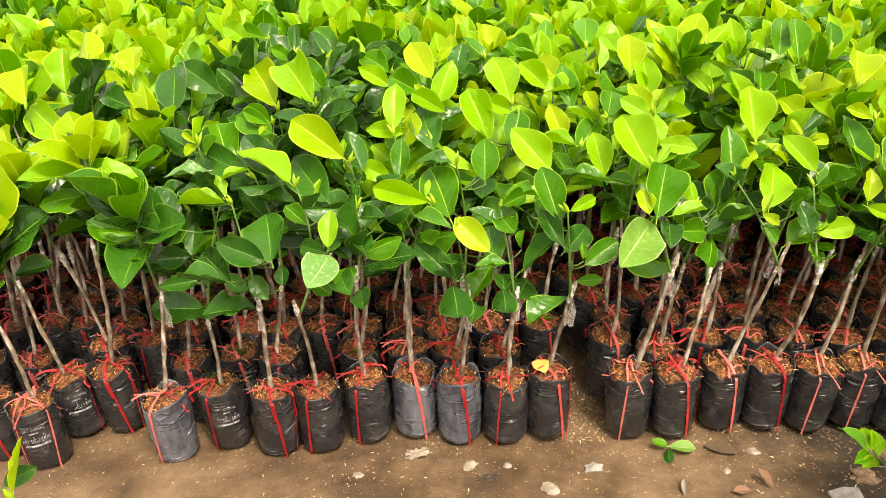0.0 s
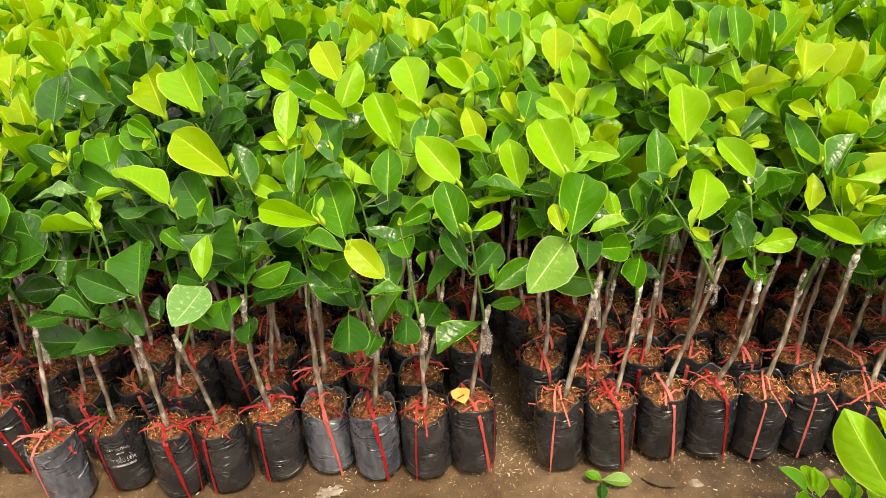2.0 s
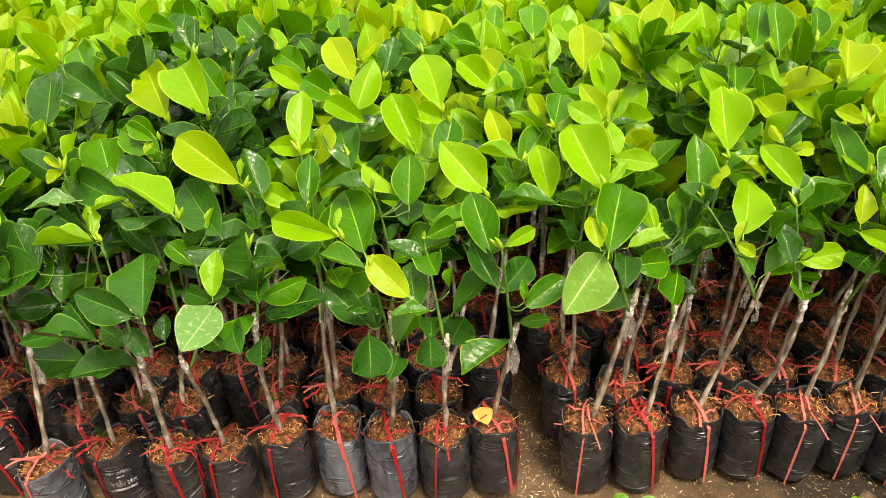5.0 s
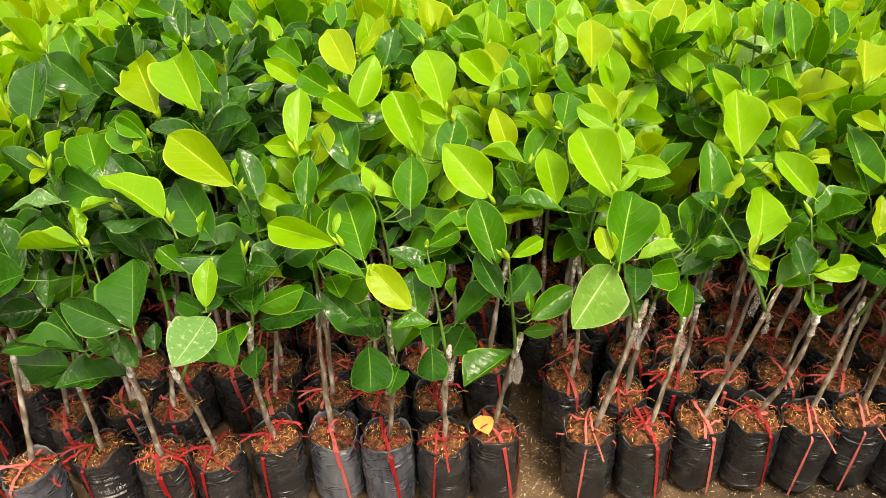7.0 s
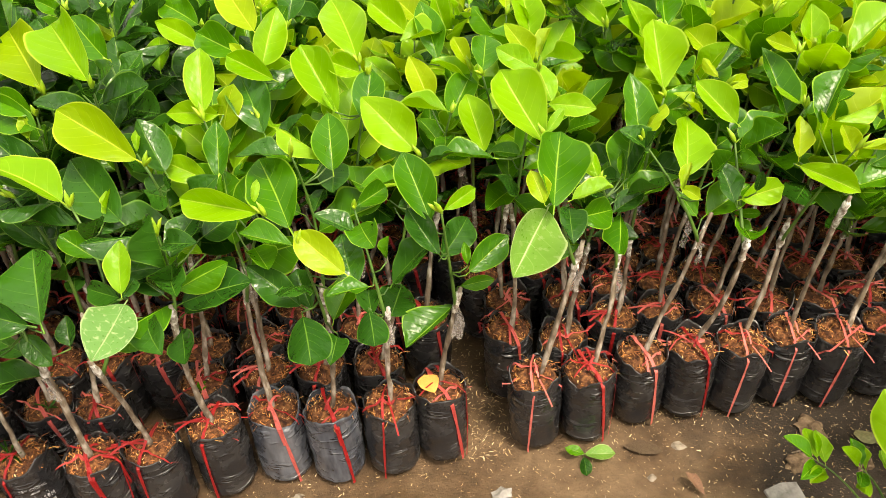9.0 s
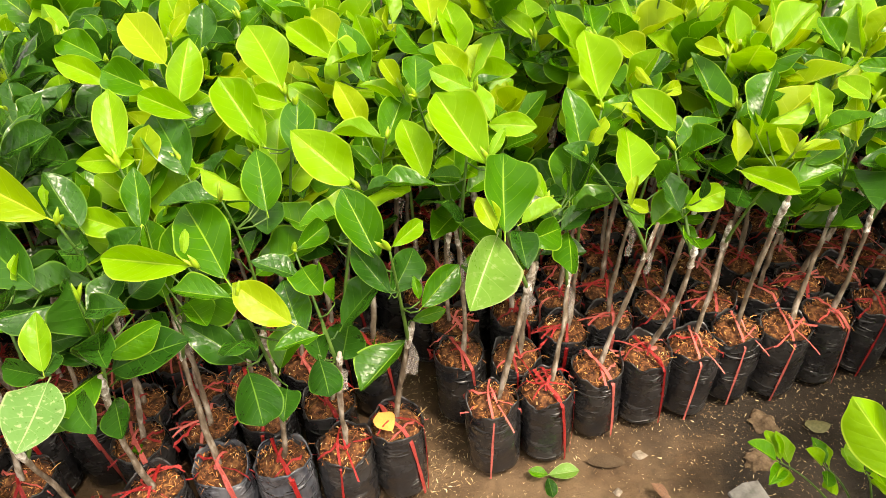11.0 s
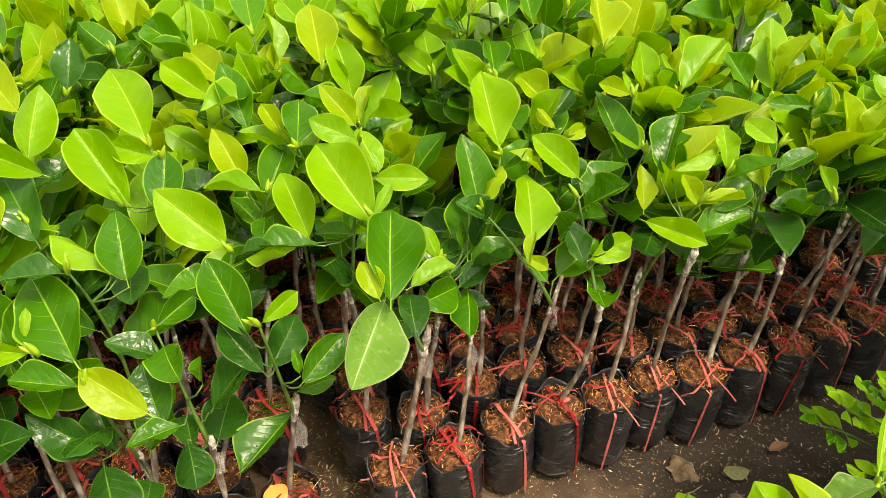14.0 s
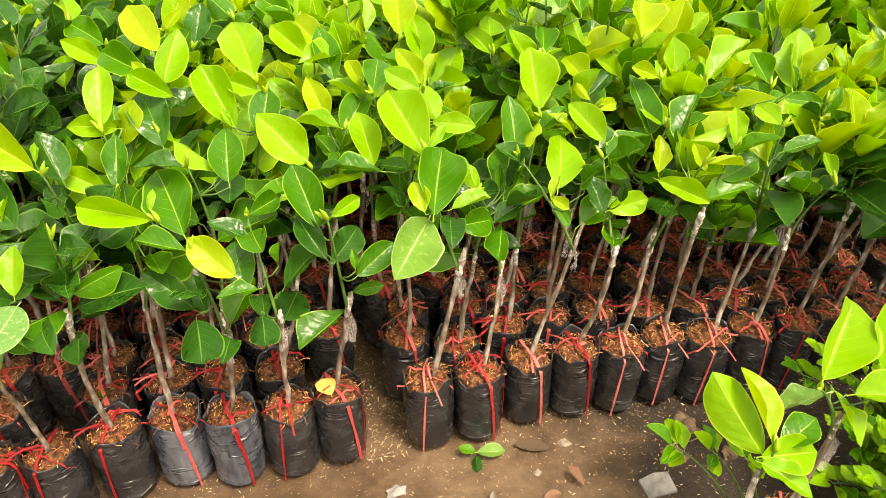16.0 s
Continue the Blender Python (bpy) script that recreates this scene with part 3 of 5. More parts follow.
def crown(rng, apex, count, spread=1.0, at=None):
    """Random leaves of a whorl: (foot, way, normal, length, width, age) from the lowest to the tip of the shoot."""
    out = []
    a = rng.uniform(0, 6.28)
    for k in range(count + 2):
        f = min(1.0, k / max(1, count - 1))
        a += 2.4 + rng.uniform(-0.5, 0.5)
        lift = radians(6 + 62 * f + rng.uniform(-20, 20))
        if k >= count:
            lift = radians(rng.uniform(62, 88))
        way = Vector((math.cos(a) * math.cos(lift), math.sin(a) * math.cos(lift), math.sin(lift)))
        foot = Vector(apex) + Vector((math.cos(a), math.sin(a), 0)) * 0.016 * spread + Vector((0, 0, -0.15 * (1 - f) * spread))
        nrm = Vector((-way.x * way.z, -way.y * way.z, 1 - way.z * way.z)).normalized() + Vector((rng.uniform(-0.4, 0.4), rng.uniform(-0.9, 0.1), 0.1))
        length = rng.uniform(0.10, 0.16) * (1.0 if f < 0.85 else rng.uniform(0.55, 0.95))
        width = length * rng.uniform(0.52, 0.68)
        x = f + rng.uniform(-0.25, 0.25)
        age = 0 if x < 0.31 else 1 if x < 0.52 else 2 if x < 0.92 else 3
        if k >= count:
            length = rng.uniform(0.03, 0.06)
            width, age = length * rng.uniform(0.25, 0.45), rng.choice((2, 3))
        if at is not None and crowded(at + foot, at + foot + way * length):
            continue
        out.append((foot, way, nrm, length, width, age))
    return out


FILMED = ((-0.188, 0.024), (-0.295, 0.005), (0.006, 0.03), (0.118, 0.033), (0.237, 0.065), (-0.025, 0.176))


def sapling(x, y, z=0.0, graft=(0.02, 0.02, 0.45), leaves=(), seed=0, turn=0.0, lean=(0, 0), grey=False):
    """One grafted sapling in its bag. graft: top of the rootstock, leaves: (foot, way, normal, length, width, age), all from the bag's foot."""
    rng = random.Random(seed * 31 + 5)
    base = new("grafted_sapling")
    base.location = (x, y, z)
    slant = Matrix.Rotation(lean[0], 4, "X") @ Matrix.Rotation(lean[1], 4, "Y") @ Matrix.Rotation(turn, 4, "Z")
    bag = part("bag", (bag_grey_meshes if grey else bag_meshes)[seed % (2 if grey else 9)], base, slant, "dusty grey polythene bag with sheen in its colour" if grey else "black polythene bag")
    part("mulch", mulch_meshes[seed % 4], bag)
    part("litter", chip_meshes[seed % 5], bag, None, "reddish coir fibre and husk litter")
    k = rng.randrange(5)
    part("twine", twine_meshes[2 * k], bag, Matrix.Rotation(-turn, 4, "Z"), "red raffia twine")
    part("twine_knot", tangle_meshes[rng.randrange(9)], bag, Matrix.Rotation(-turn, 4, "Z"), "crumpled red raffia ends")
    if rng.random() < 0.4:
        part("twine", twine_meshes[2 * rng.randrange(5) + 1], bag, Matrix.Rotation(-turn, 4, "Z"), "red raffia twine")
    foot = slant @ Vector((rng.uniform(-0.008, 0.008), rng.uniform(-0.008, 0.008), BAG_H - 0.01))
    pts, radii = stem_pieces(foot, graft, rng)
    part("stem", mesh_from("stem", *tube(pts, radii, 8), [bark_mat]), base, None, "grey-brown grafted stem")
    part("graft_tape", mesh_from("tape", *tape_pieces(pts, radii[-2], rng), [wax_mat]), base, None, "whitish grafting tape")
    if rng.random() < 0.3 or (round(x, 3), round(y, 3)) in FILMED:
        part("film_flap", film_meshes[seed % 4], base, Matrix.Translation(pts[-3]) @ Matrix.Rotation(rng.uniform(-0.8, 0.8), 4, "Z"), "torn clear film")
    if leaves:
        feet = [Vector(l[0]) - Vector(l[1]).normalized() * 0.1 * l[3] for l in leaves]
        top, start = max(feet, key=lambda p: p.z), pts[-3]
        middle = sum(feet, Vector()) / len(feet)
        middle.z = (start.z + top.z) / 2
        rise = [(1 - t) ** 2 * start + 2 * t * (1 - t) * middle + t * t * top for t in (k / 10 for k in range(11))]
        part("shoot", mesh_from("shoot", *tube(rise, [0.0038 - 0.0020 * k / 10 for k in range(11)], 6), [shoot_mat]), base, None, "green shoot")
        part("bud", bud_mesh, base, Matrix.Translation(top) @ pose(0, 0, 0, rng.uniform(-25, 25), rng.uniform(-25, 25), rng.uniform(0, 360)) @ Matrix.Diagonal((1, 1, rng.uniform(0.6, 1.05), 1)), "pointed yellow-green bud")
        a = rng.uniform(0, 6.28)
        for t in () if y < -0.3 else (3, 4, 5, 6, 7, 8, 9) if x < -0.6 or x < 0 and y > 0.15 else (6, 8, 9) if y < 0.15 else (4, 6, 7, 8, 9):
            a += 2.4 + rng.uniform(-0.4, 0.4)
            lift = radians(rng.uniform(-20, 35) + 3 * t)
            way = Vector((math.cos(a) * math.cos(lift), math.sin(a) * math.cos(lift), math.sin(lift)))
            size = rng.uniform(0.055, 0.105)
            if not crowded(Vector((x, y, z)) + rise[t], Vector((x, y, z)) + rise[t] + way * size, 0.03):
                up = Vector((rng.uniform(-0.3, 0.3), rng.uniform(-0.7, 0.1), 1.0))
                part("leaf", leaf_mesh(rng.randrange(14), rng.choice((0, 0, 1, 1))), base, leaf_pose(rise[t] + way * size * 0.1, way, up, size, size * rng.uniform(0.5, 0.66)))
        for p in feet:
            near = min(rise[1:], key=lambda q: (q - p).length + 1.2 * max(0, q.z - p.z + 0.012))
            if (near - p).length > 0.02:
                mid = near.lerp(p, 0.5) + Vector((0, 0, -0.006))
                part("twig", mesh_from("twig", *tube([near, mid, p], [0.0017, 0.0014, 0.0013], 5), [shoot_mat]), base)
        for l in leaves:
            part("leaf", leaf_mesh(rng.randrange(14), l[5]), base, leaf_pose(*l[:5]))
    tagged(base, "grafted fruit-tree sapling in a black polythene bag tied with red twine", "sapling", "saplings in bags")
    return base


# ---- ground ----
def ground_height(x, y):
    """Trodden earth, a little higher in front of the bags than among them."""
    bank = min(0.034, max(0.0, -0.19 * (y + 0.03)))
    return bank + 0.008 * noise.noise((x * 3, y * 3, 0)) + 0.004 * noise.noise((x * 11, y * 11, 4)) - 0.006


def ground_sheet():
    xs = [-900, -120, -20, -6] + [-3 + 0.05 * k for k in range(121)] + [6, 20, 120, 900]
    ys = [-900, -120, -20, -6, -3] + [-2 + 0.05 * k for k in range(101)] + [6, 20, 120, 900]
    vs = [(x, y, ground_height(x, y) if abs(x) < 4 and abs(y) < 4 else 0.02) for y in ys for x in xs]
    w = len(xs)
    fs = [(j * w + i, j * w + i + 1, (j + 1) * w + i + 1, (j + 1) * w + i) for j in range(len(ys) - 1) for i in range(w - 1)]
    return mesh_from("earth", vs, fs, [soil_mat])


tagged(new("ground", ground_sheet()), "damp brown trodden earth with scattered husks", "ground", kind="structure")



# ---- the saplings nearest the path: bag, top of the rootstock, then for each leaf: foot (from the bag), heading, rise and roll in degrees, length, width, age ----
def heading_leaf(fx, fy, fz, head, rise, roll, length, width, age):
    h, r = radians(head), radians(rise)
    way = Vector((math.cos(h) * math.cos(r), math.sin(h) * math.cos(r), math.sin(r)))
    flat = Vector((-math.cos(h) * math.sin(r), -math.sin(h) * math.sin(r), math.cos(r)))
    return (Vector((fx, fy, fz)), way, Matrix.Rotation(radians(roll), 3, way) @ flat, length, width, age)


HEROES = []


def hero(x, y, graft, *rows, grey=False):
    """A sapling with its own leaves; a few dark ones are added low on the shoot where it has few."""
    seed = 400 + len(HEROES)
    rng = random.Random(seed)
    leaves = [heading_leaf(*r) for r in rows]
    if -1.05 < x < -0.6 and y < 0.15:
        # older stock: its green leaves are the dark ones
        leaves = [(*l[:5], 0 if l[5] == 1 else l[5]) for l in leaves]
    if graft is None:
        low = min(l[0].z for l in leaves)
        mean = sum((l[0] for l in leaves), Vector()) / len(leaves)
        graft = (0.55 * mean.x + rng.uniform(-0.01, 0.01), 0.55 * mean.y + rng.uniform(-0.01, 0.01), min(low - 0.04, rng.uniform(0.38, 0.47)))
    at = Vector((x, y, max(0, ground_height(x, y))))
    for l in leaves:
        CLEAR.append((at + l[0] + l[1] * l[3] * 0.5, l[3] * 0.36))
    extra = 0 if y < -0.3 else max(2, 8 - len(leaves)) if x > -0.6 and y < 0.15 or x > 0 and y < 0.2 else max(5, 12 - len(leaves)) if y < 0.2 else max(8, 16 - len(leaves))
    heights = sorted(l[0].z for l in leaves)
    under = heights[len(heights) // 3] - 0.02
    apex = Vector((graft[0], graft[1] + 0.02, max(under, graft[2] + 0.09)))
    for l in crown(rng, apex, extra, 0.85 if x < 0 else 0.55, at):
        leaves.append((*l[:3], l[3] * 0.85, l[4] * 0.85, 0 if x < -0.6 else rng.choice((0, 1, 1)) if y < 0.22 else rng.choice((1, 1, 2, 2, 2, 3))))
    HEROES.append((x, y))
    return sapling(x, y, max(0, ground_height(x, y)), graft, leaves, seed, rng.uniform(0, 6.28), (rng.uniform(-0.03, 0.03), rng.uniform(-0.03, 0.03)), grey)


hero(-0.990, -0.720, None,
     (0.053, -0.074, 0.608, 94, 49, -43, 0.094, 0.047, 1),
     (0.082, -0.065, 0.614, 87, 49, -58, 0.070, 0.035, 3),
     (0.042, -0.033, 0.592, 29, 16, 54, 0.045, 0.027, 0))
hero(0.400, -0.500, None,
     (0.018, 0.013, 0.432, 116, 37, -28, 0.132, 0.070, 2),
     (0.030, 0.015, 0.452, 105, 40, 25, 0.112, 0.055, 3),
     (0.012, 0.006, 0.436, 7, -14, 40, 0.105, 0.058, 2),
     (0.052, 0.020, 0.432, 25, 8, 10, 0.080, 0.050, 1),
     (0.010, 0.000, 0.430, -40, -20, 10, 0.080, 0.045, 2))
hero(0.560, -0.430, None,
     (-0.020, 0.014, 0.495, 46, 23, 30, 0.148, 0.086, 2),
     (0.087, 0.002, 0.482, 74, 44, 5, 0.125, 0.058, 2),
     (0.014, 0.022, 0.460, -73, -40, -27, 0.090, 0.046, 2),
     (-0.010, 0.010, 0.470, 175, -30, 20, 0.095, 0.050, 4),
     (0.030, 0.000, 0.470, -20, 5, 10, 0.110, 0.060, 2))
hero(-0.860, -0.050, (0.037, -0.050, 0.477),
     (0.101, -0.101, 0.599, 108, 14, -15, 0.152, 0.090, 1),
     (-0.018, 0.028, 0.665, 143, 6, -46, 0.144, 0.071, 0),
     (0.009, -0.104, 0.552, 135, 8, -40, 0.129, 0.068, 0),
     (0.092, -0.114, 0.610, 163, 12, -52, 0.116, 0.058, 1),
     (0.003, -0.107, 0.557, 172, 0, 11, 0.115, 0.057, 1),
     (-0.025, 0.036, 0.665, -166, 6, 17, 0.103, 0.051, 2),
     (0.024, -0.036, 0.526, -39, -33, 37, 0.068, 0.041, 0),
     (0.014, -0.038, 0.489, 153, 17, -47, 0.068, 0.038, 0),
     (0.101, -0.060, 0.516, 102, 35, -7, 0.050, 0.031, 0))
hero(-0.990, -0.030, None,
     (-0.001, -0.012, 0.625, 133, 38, -32, 0.102, 0.058, 1),
     (0.081, -0.026, 0.427, -160, -3, 1, 0.105, 0.052, 1),
     (-0.003, 0.006, 0.539, -150, 8, -56, 0.070, 0.052, 0),
     (0.009, 0.000, 0.544, 92, 46, 1, 0.076, 0.045, 0),
     (0.032, -0.043, 0.509, -160, -2, -55, 0.086, 0.037, 0),
     (0.076, 0.052, 0.653, 109, 45, 42, 0.063, 0.031, 2))
hero(-0.750, -0.035, (0.007, -0.070, 0.465),
     (0.071, 0.074, 0.639, 129, 20, -32, 0.165, 0.090, 1),
     (-0.008, 0.077, 0.685, 156, 20, 0, 0.149, 0.075, 2),
     (0.102, -0.085, 0.596, -103, -6, -22, 0.108, 0.075, 5),
     (0.114, -0.065, 0.541, -63, -9, 25, 0.076, 0.057, 0),
     (0.099, -0.077, 0.609, 88, 46, 4, 0.081, 0.041, 2),
     (0.088, -0.064, 0.591, 147, -5, -53, 0.076, 0.040, 0),
     (0.099, -0.080, 0.604, 76, 4, 22, 0.042, 0.031, 0),
     (0.046, 0.085, 0.645, 71, 43, -34, 0.056, 0.020, 2))
hero(-0.635, 0.000, (0.022, -0.058, 0.509),
     (0.025, -0.040, 0.660, -167, 6, -9, 0.099, 0.050, 0),
     (0.084, 0.017, 0.609, 51, 0, 45, 0.074, 0.048, 1),
     (0.075, 0.014, 0.578, 164, 10, -4, 0.067, 0.033, 2))
hero(-0.520, 0.020, (-0.005, 0.048, 0.459),
     (0.067, -0.020, 0.655, 165, 9, -53, 0.128, 0.052, 2),
     (0.055, 0.020, 0.648, 73, 43, 17, 0.041, 0.014, 2), grey=True)
hero(-0.409, 0.000, (0.034, -0.020, 0.440),
     (-0.002, 0.014, 0.610, 111, 22, -17, 0.156, 0.091, 1),
     (0.005, -0.074, 0.494, -81, -10, 4, 0.099, 0.074, 0),
     (0.003, -0.062, 0.507, 147, 28, -42, 0.112, 0.054, 0),
     (0.085, -0.081, 0.580, 144, 30, -40, 0.104, 0.056, 3),
     (0.097, -0.082, 0.552, 101, 29, -6, 0.096, 0.059, 0),
     (0.014, -0.034, 0.475, 109, 28, -14, 0.079, 0.049, 0),
     (0.005, -0.033, 0.610, 164, 11, -11, 0.087, 0.043, 1),
     (0.055, -0.083, 0.450, -100, -6, -18, 0.060, 0.043, 0),
     (-0.004, 0.028, 0.603, 142, 32, -39, 0.041, 0.015, 2), grey=True)
hero(-0.295, 0.005, (0.028, -0.056, 0.462),
     (-0.003, -0.056, 0.470, -85, -10, 0, 0.074, 0.055, 0),
     (-0.003, 0.026, 0.629, 40, 5, 48, 0.066, 0.039, 1),
     (0.001, -0.060, 0.464, 95, 11, -2, 0.056, 0.042, 0),
     (0.007, -0.105, 0.564, -165, 3, -6, 0.069, 0.034, 1))
hero(-0.188, 0.024, (0.048, -0.018, 0.441),
     (0.006, -0.048, 0.623, 113, 44, -16, 0.121, 0.062, 1),
     (0.021, -0.028, 0.533, 56, 12, 36, 0.099, 0.058, 0),
     (0.064, -0.059, 0.520, 32, 21, 48, 0.093, 0.049, 1),
     (0.015, -0.074, 0.574, 128, 39, -28, 0.093, 0.042, 0),
     (0.010, -0.051, 0.575, 146, 28, 9, 0.061, 0.031, 1),
     (0.053, 0.000, 0.441, 13, -4, 56, 0.065, 0.027, 1),
     (0.029, -0.053, 0.645, 28, 15, 50, 0.063, 0.028, 2),
     (0.062, -0.045, 0.525, 94, 46, 0, 0.039, 0.016, 1))
hero(0.006, 0.030, (0.075, -0.002, 0.493),
     (0.013, -0.048, 0.621, 74, 24, 18, 0.153, 0.088, 1),
     (0.008, -0.021, 0.598, -124, -17, -35, 0.144, 0.084, 4),
     (0.065, -0.011, 0.569, 35, -17, 60, 0.097, 0.056, 1),
     (0.051, 0.001, 0.584, -97, -16, -12, 0.079, 0.048, 0),
     (0.051, -0.014, 0.609, 17, 2, 0, 0.081, 0.041, 2),
     (-0.003, -0.047, 0.630, 106, 34, -11, 0.061, 0.038, 3),
     (0.023, 0.069, 0.692, 42, 30, 41, 0.057, 0.020, 2))
hero(0.118, 0.033, (0.054, 0.047, 0.430),
     (-0.005, 0.031, 0.615, 107, 45, -11, 0.053, 0.032, 2))
hero(-1.100, 0.070, None,
     (0.103, -0.043, 0.619, -121, -38, 24, 0.082, 0.041, 1))
hero(-0.985, 0.100, None,
     (0.006, -0.007, 0.742, 156, 21, -48, 0.104, 0.052, 1),
     (0.035, -0.024, 0.701, -161, -1, -4, 0.095, 0.048, 5),
     (-0.018, 0.054, 0.725, 77, 44, -53, 0.083, 0.042, 2),
     (0.074, -0.051, 0.691, 24, 10, -5, 0.067, 0.033, 2),
     (0.008, 0.004, 0.750, -121, -20, -32, 0.036, 0.024, 3),
     (0.015, -0.006, 0.758, 151, 25, -45, 0.045, 0.014, 3))
hero(-0.875, 0.085, None,
     (0.016, -0.005, 0.687, 159, 17, -50, 0.150, 0.069, 0),
     (0.086, 0.006, 0.683, 145, 30, -41, 0.136, 0.074, 0),
     (0.118, -0.028, 0.629, 172, 0, -6, 0.094, 0.047, 0),
     (0.081, -0.009, 0.666, -164, 3, 6, 0.087, 0.044, 1))
hero(-0.672, 0.120, (0.064, -0.042, 0.504),
     (0.025, -0.016, 0.713, 151, 25, -45, 0.160, 0.081, 3),
     (0.062, -0.012, 0.685, 122, 42, -23, 0.102, 0.057, 1),
     (0.114, -0.023, 0.505, -74, -12, 12, 0.066, 0.049, 0),
     (0.016, 0.020, 0.709, 87, 46, 5, 0.039, 0.014, 2))
hero(-0.544, 0.125, None,
     (0.014, -0.006, 0.654, 88, 46, 4, 0.102, 0.044, 1),
     (-0.007, 0.004, 0.646, 157, 19, -49, 0.092, 0.047, 2))
hero(-0.431, 0.120, None,
     (0.094, 0.002, 0.647, 91, 36, 2, 0.111, 0.065, 1),
     (0.084, 0.022, 0.660, 150, 25, 14, 0.106, 0.053, 2),
     (0.024, -0.021, 0.698, 172, 0, -6, 0.085, 0.043, 0),
     (0.083, 0.021, 0.662, 97, 46, -2, 0.027, 0.009, 3))
hero(-0.314, 0.120, None,
     (0.120, 0.015, 0.664, 139, 34, -36, 0.133, 0.078, 2))
hero(0.092, 0.135, None,
     (0.113, -0.010, 0.629, 90, 46, 3, 0.140, 0.061, 1),
     (0.043, 0.005, 0.434, -10, -2, 8, 0.090, 0.045, 0))
hero(0.237, 0.065, (0.085, -0.001, 0.490),
     (0.034, 0.002, 0.599, 73, 22, 20, 0.136, 0.077, 2),
     (-0.031, 0.049, 0.656, 44, 31, -26, 0.076, 0.038, 3),
     (0.064, -0.001, 0.513, 131, 38, -30, 0.057, 0.031, 1),
     (0.002, -0.063, 0.614, 57, 38, -23, 0.053, 0.019, 3),
     (0.041, -0.050, 0.586, 150, 25, -44, 0.040, 0.023, 3))
hero(0.345, 0.068, (0.041, -0.044, 0.486),
     (0.048, 0.072, 0.620, 21, 8, -10, 0.115, 0.057, 1),
     (0.033, -0.005, 0.541, 16, 1, 55, 0.095, 0.050, 2),
     (0.023, -0.005, 0.535, 110, 44, -13, 0.085, 0.046, 0),
     (0.050, 0.028, 0.475, -53, -39, 27, 0.047, 0.027, 1),
     (0.042, 0.027, 0.489, -11, -2, 55, 0.049, 0.019, 1),
     (0.060, 0.063, 0.462, 125, 40, -26, 0.046, 0.015, 1))
hero(0.451, 0.063, (0.049, 0.037, 0.430),
     (0.066, 0.041, 0.655, 47, 37, -18, 0.115, 0.057, 1),
     (0.011, -0.014, 0.609, -38, -13, 46, 0.105, 0.044, 2),
     (0.093, 0.045, 0.654, 11, 13, -5, 0.091, 0.045, 2),
     (0.030, 0.024, 0.602, 74, 44, 16, 0.078, 0.038, 3),
     (0.078, -0.062, 0.663, -5, -6, -19, 0.073, 0.037, 3),
     (0.097, -0.030, 0.626, 100, 38, -18, 0.062, 0.030, 3))
hero(0.558, 0.075, (0.004, -0.035, 0.520),
     (0.075, 0.016, 0.646, 73, 41, 3, 0.080, 0.039, 2))
hero(0.655, 0.060, (0.076, 0.040, 0.460),
     (0.027, -0.011, 0.626, 66, 41, -46, 0.090, 0.045, 3),
     (0.095, 0.043, 0.614, 6, 9, 7, 0.088, 0.044, 1),
     (0.057, 0.021, 0.687, 109, 14, -29, 0.067, 0.044, 2))
hero(0.766, 0.066, (0.028, 0.006, 0.414),
     (0.083, -0.010, 0.562, 95, 39, -14, 0.064, 0.029, 2))
hero(-1.556, 0.243, None,
     (0.034, 0.003, 0.669, 126, 18, -32, 0.142, 0.075, 3),
     (0.076, -0.005, 0.595, 154, 28, -2, 0.125, 0.062, 3))
hero(-1.459, 0.224, None,
     (0.067, 0.054, 0.706, 141, 15, -44, 0.188, 0.090, 2),
     (0.031, -0.027, 0.566, 114, 19, -20, 0.123, 0.090, 3),
     (0.023, 0.048, 0.642, 105, 49, 43, 0.084, 0.042, 2))
hero(-1.345, 0.220, None,
     (0.043, 0.004, 0.595, 124, 17, -30, 0.116, 0.072, 2),
     (0.088, -0.003, 0.539, 116, 42, -18, 0.116, 0.066, 1))
hero(-0.896, 0.212, None,
     (0.063, -0.004, 0.736, 146, 9, -46, 0.130, 0.065, 1),
     (0.054, 0.021, 0.753, 146, 11, -45, 0.097, 0.049, 1),
     (0.045, -0.007, 0.720, 109, 45, -12, 0.046, 0.022, 3))
hero(-0.783, 0.220, None,
     (0.042, 0.035, 0.792, 121, 15, -27, 0.194, 0.098, 2))
hero(-0.558, 0.224, None,
     (0.016, -0.046, 0.751, 89, 46, 3, 0.114, 0.054, 2),
     (0.034, -0.023, 0.733, 170, 2, -55, 0.093, 0.044, 2))
hero(-0.457, 0.216, None,
     (0.001, -0.008, 0.687, 111, 29, -15, 0.137, 0.076, 0),
     (0.013, 0.035, 0.674, 162, 13, 8, 0.134, 0.067, 2),
     (-0.003, 0.022, 0.696, 68, 43, 21, 0.038, 0.015, 3))
hero(-0.340, 0.244, None,
     (0.015, 0.009, 0.692, 122, 42, -24, 0.145, 0.073, 2),
     (0.064, -0.031, 0.688, 75, 38, 16, 0.104, 0.060, 1),
     (-0.004, -0.047, 0.623, -90, -15, -4, 0.079, 0.060, 0),
     (0.070, 0.045, 0.745, 158, 17, -50, 0.074, 0.044, 2),
     (0.011, -0.006, 0.703, 123, 41, -24, 0.040, 0.013, 2))
hero(-0.203, 0.245, None,
     (0.050, 0.058, 0.664, 114, 44, -17, 0.106, 0.054, 3),
     (0.077, 0.001, 0.677, 166, 7, 0, 0.092, 0.046, 2))
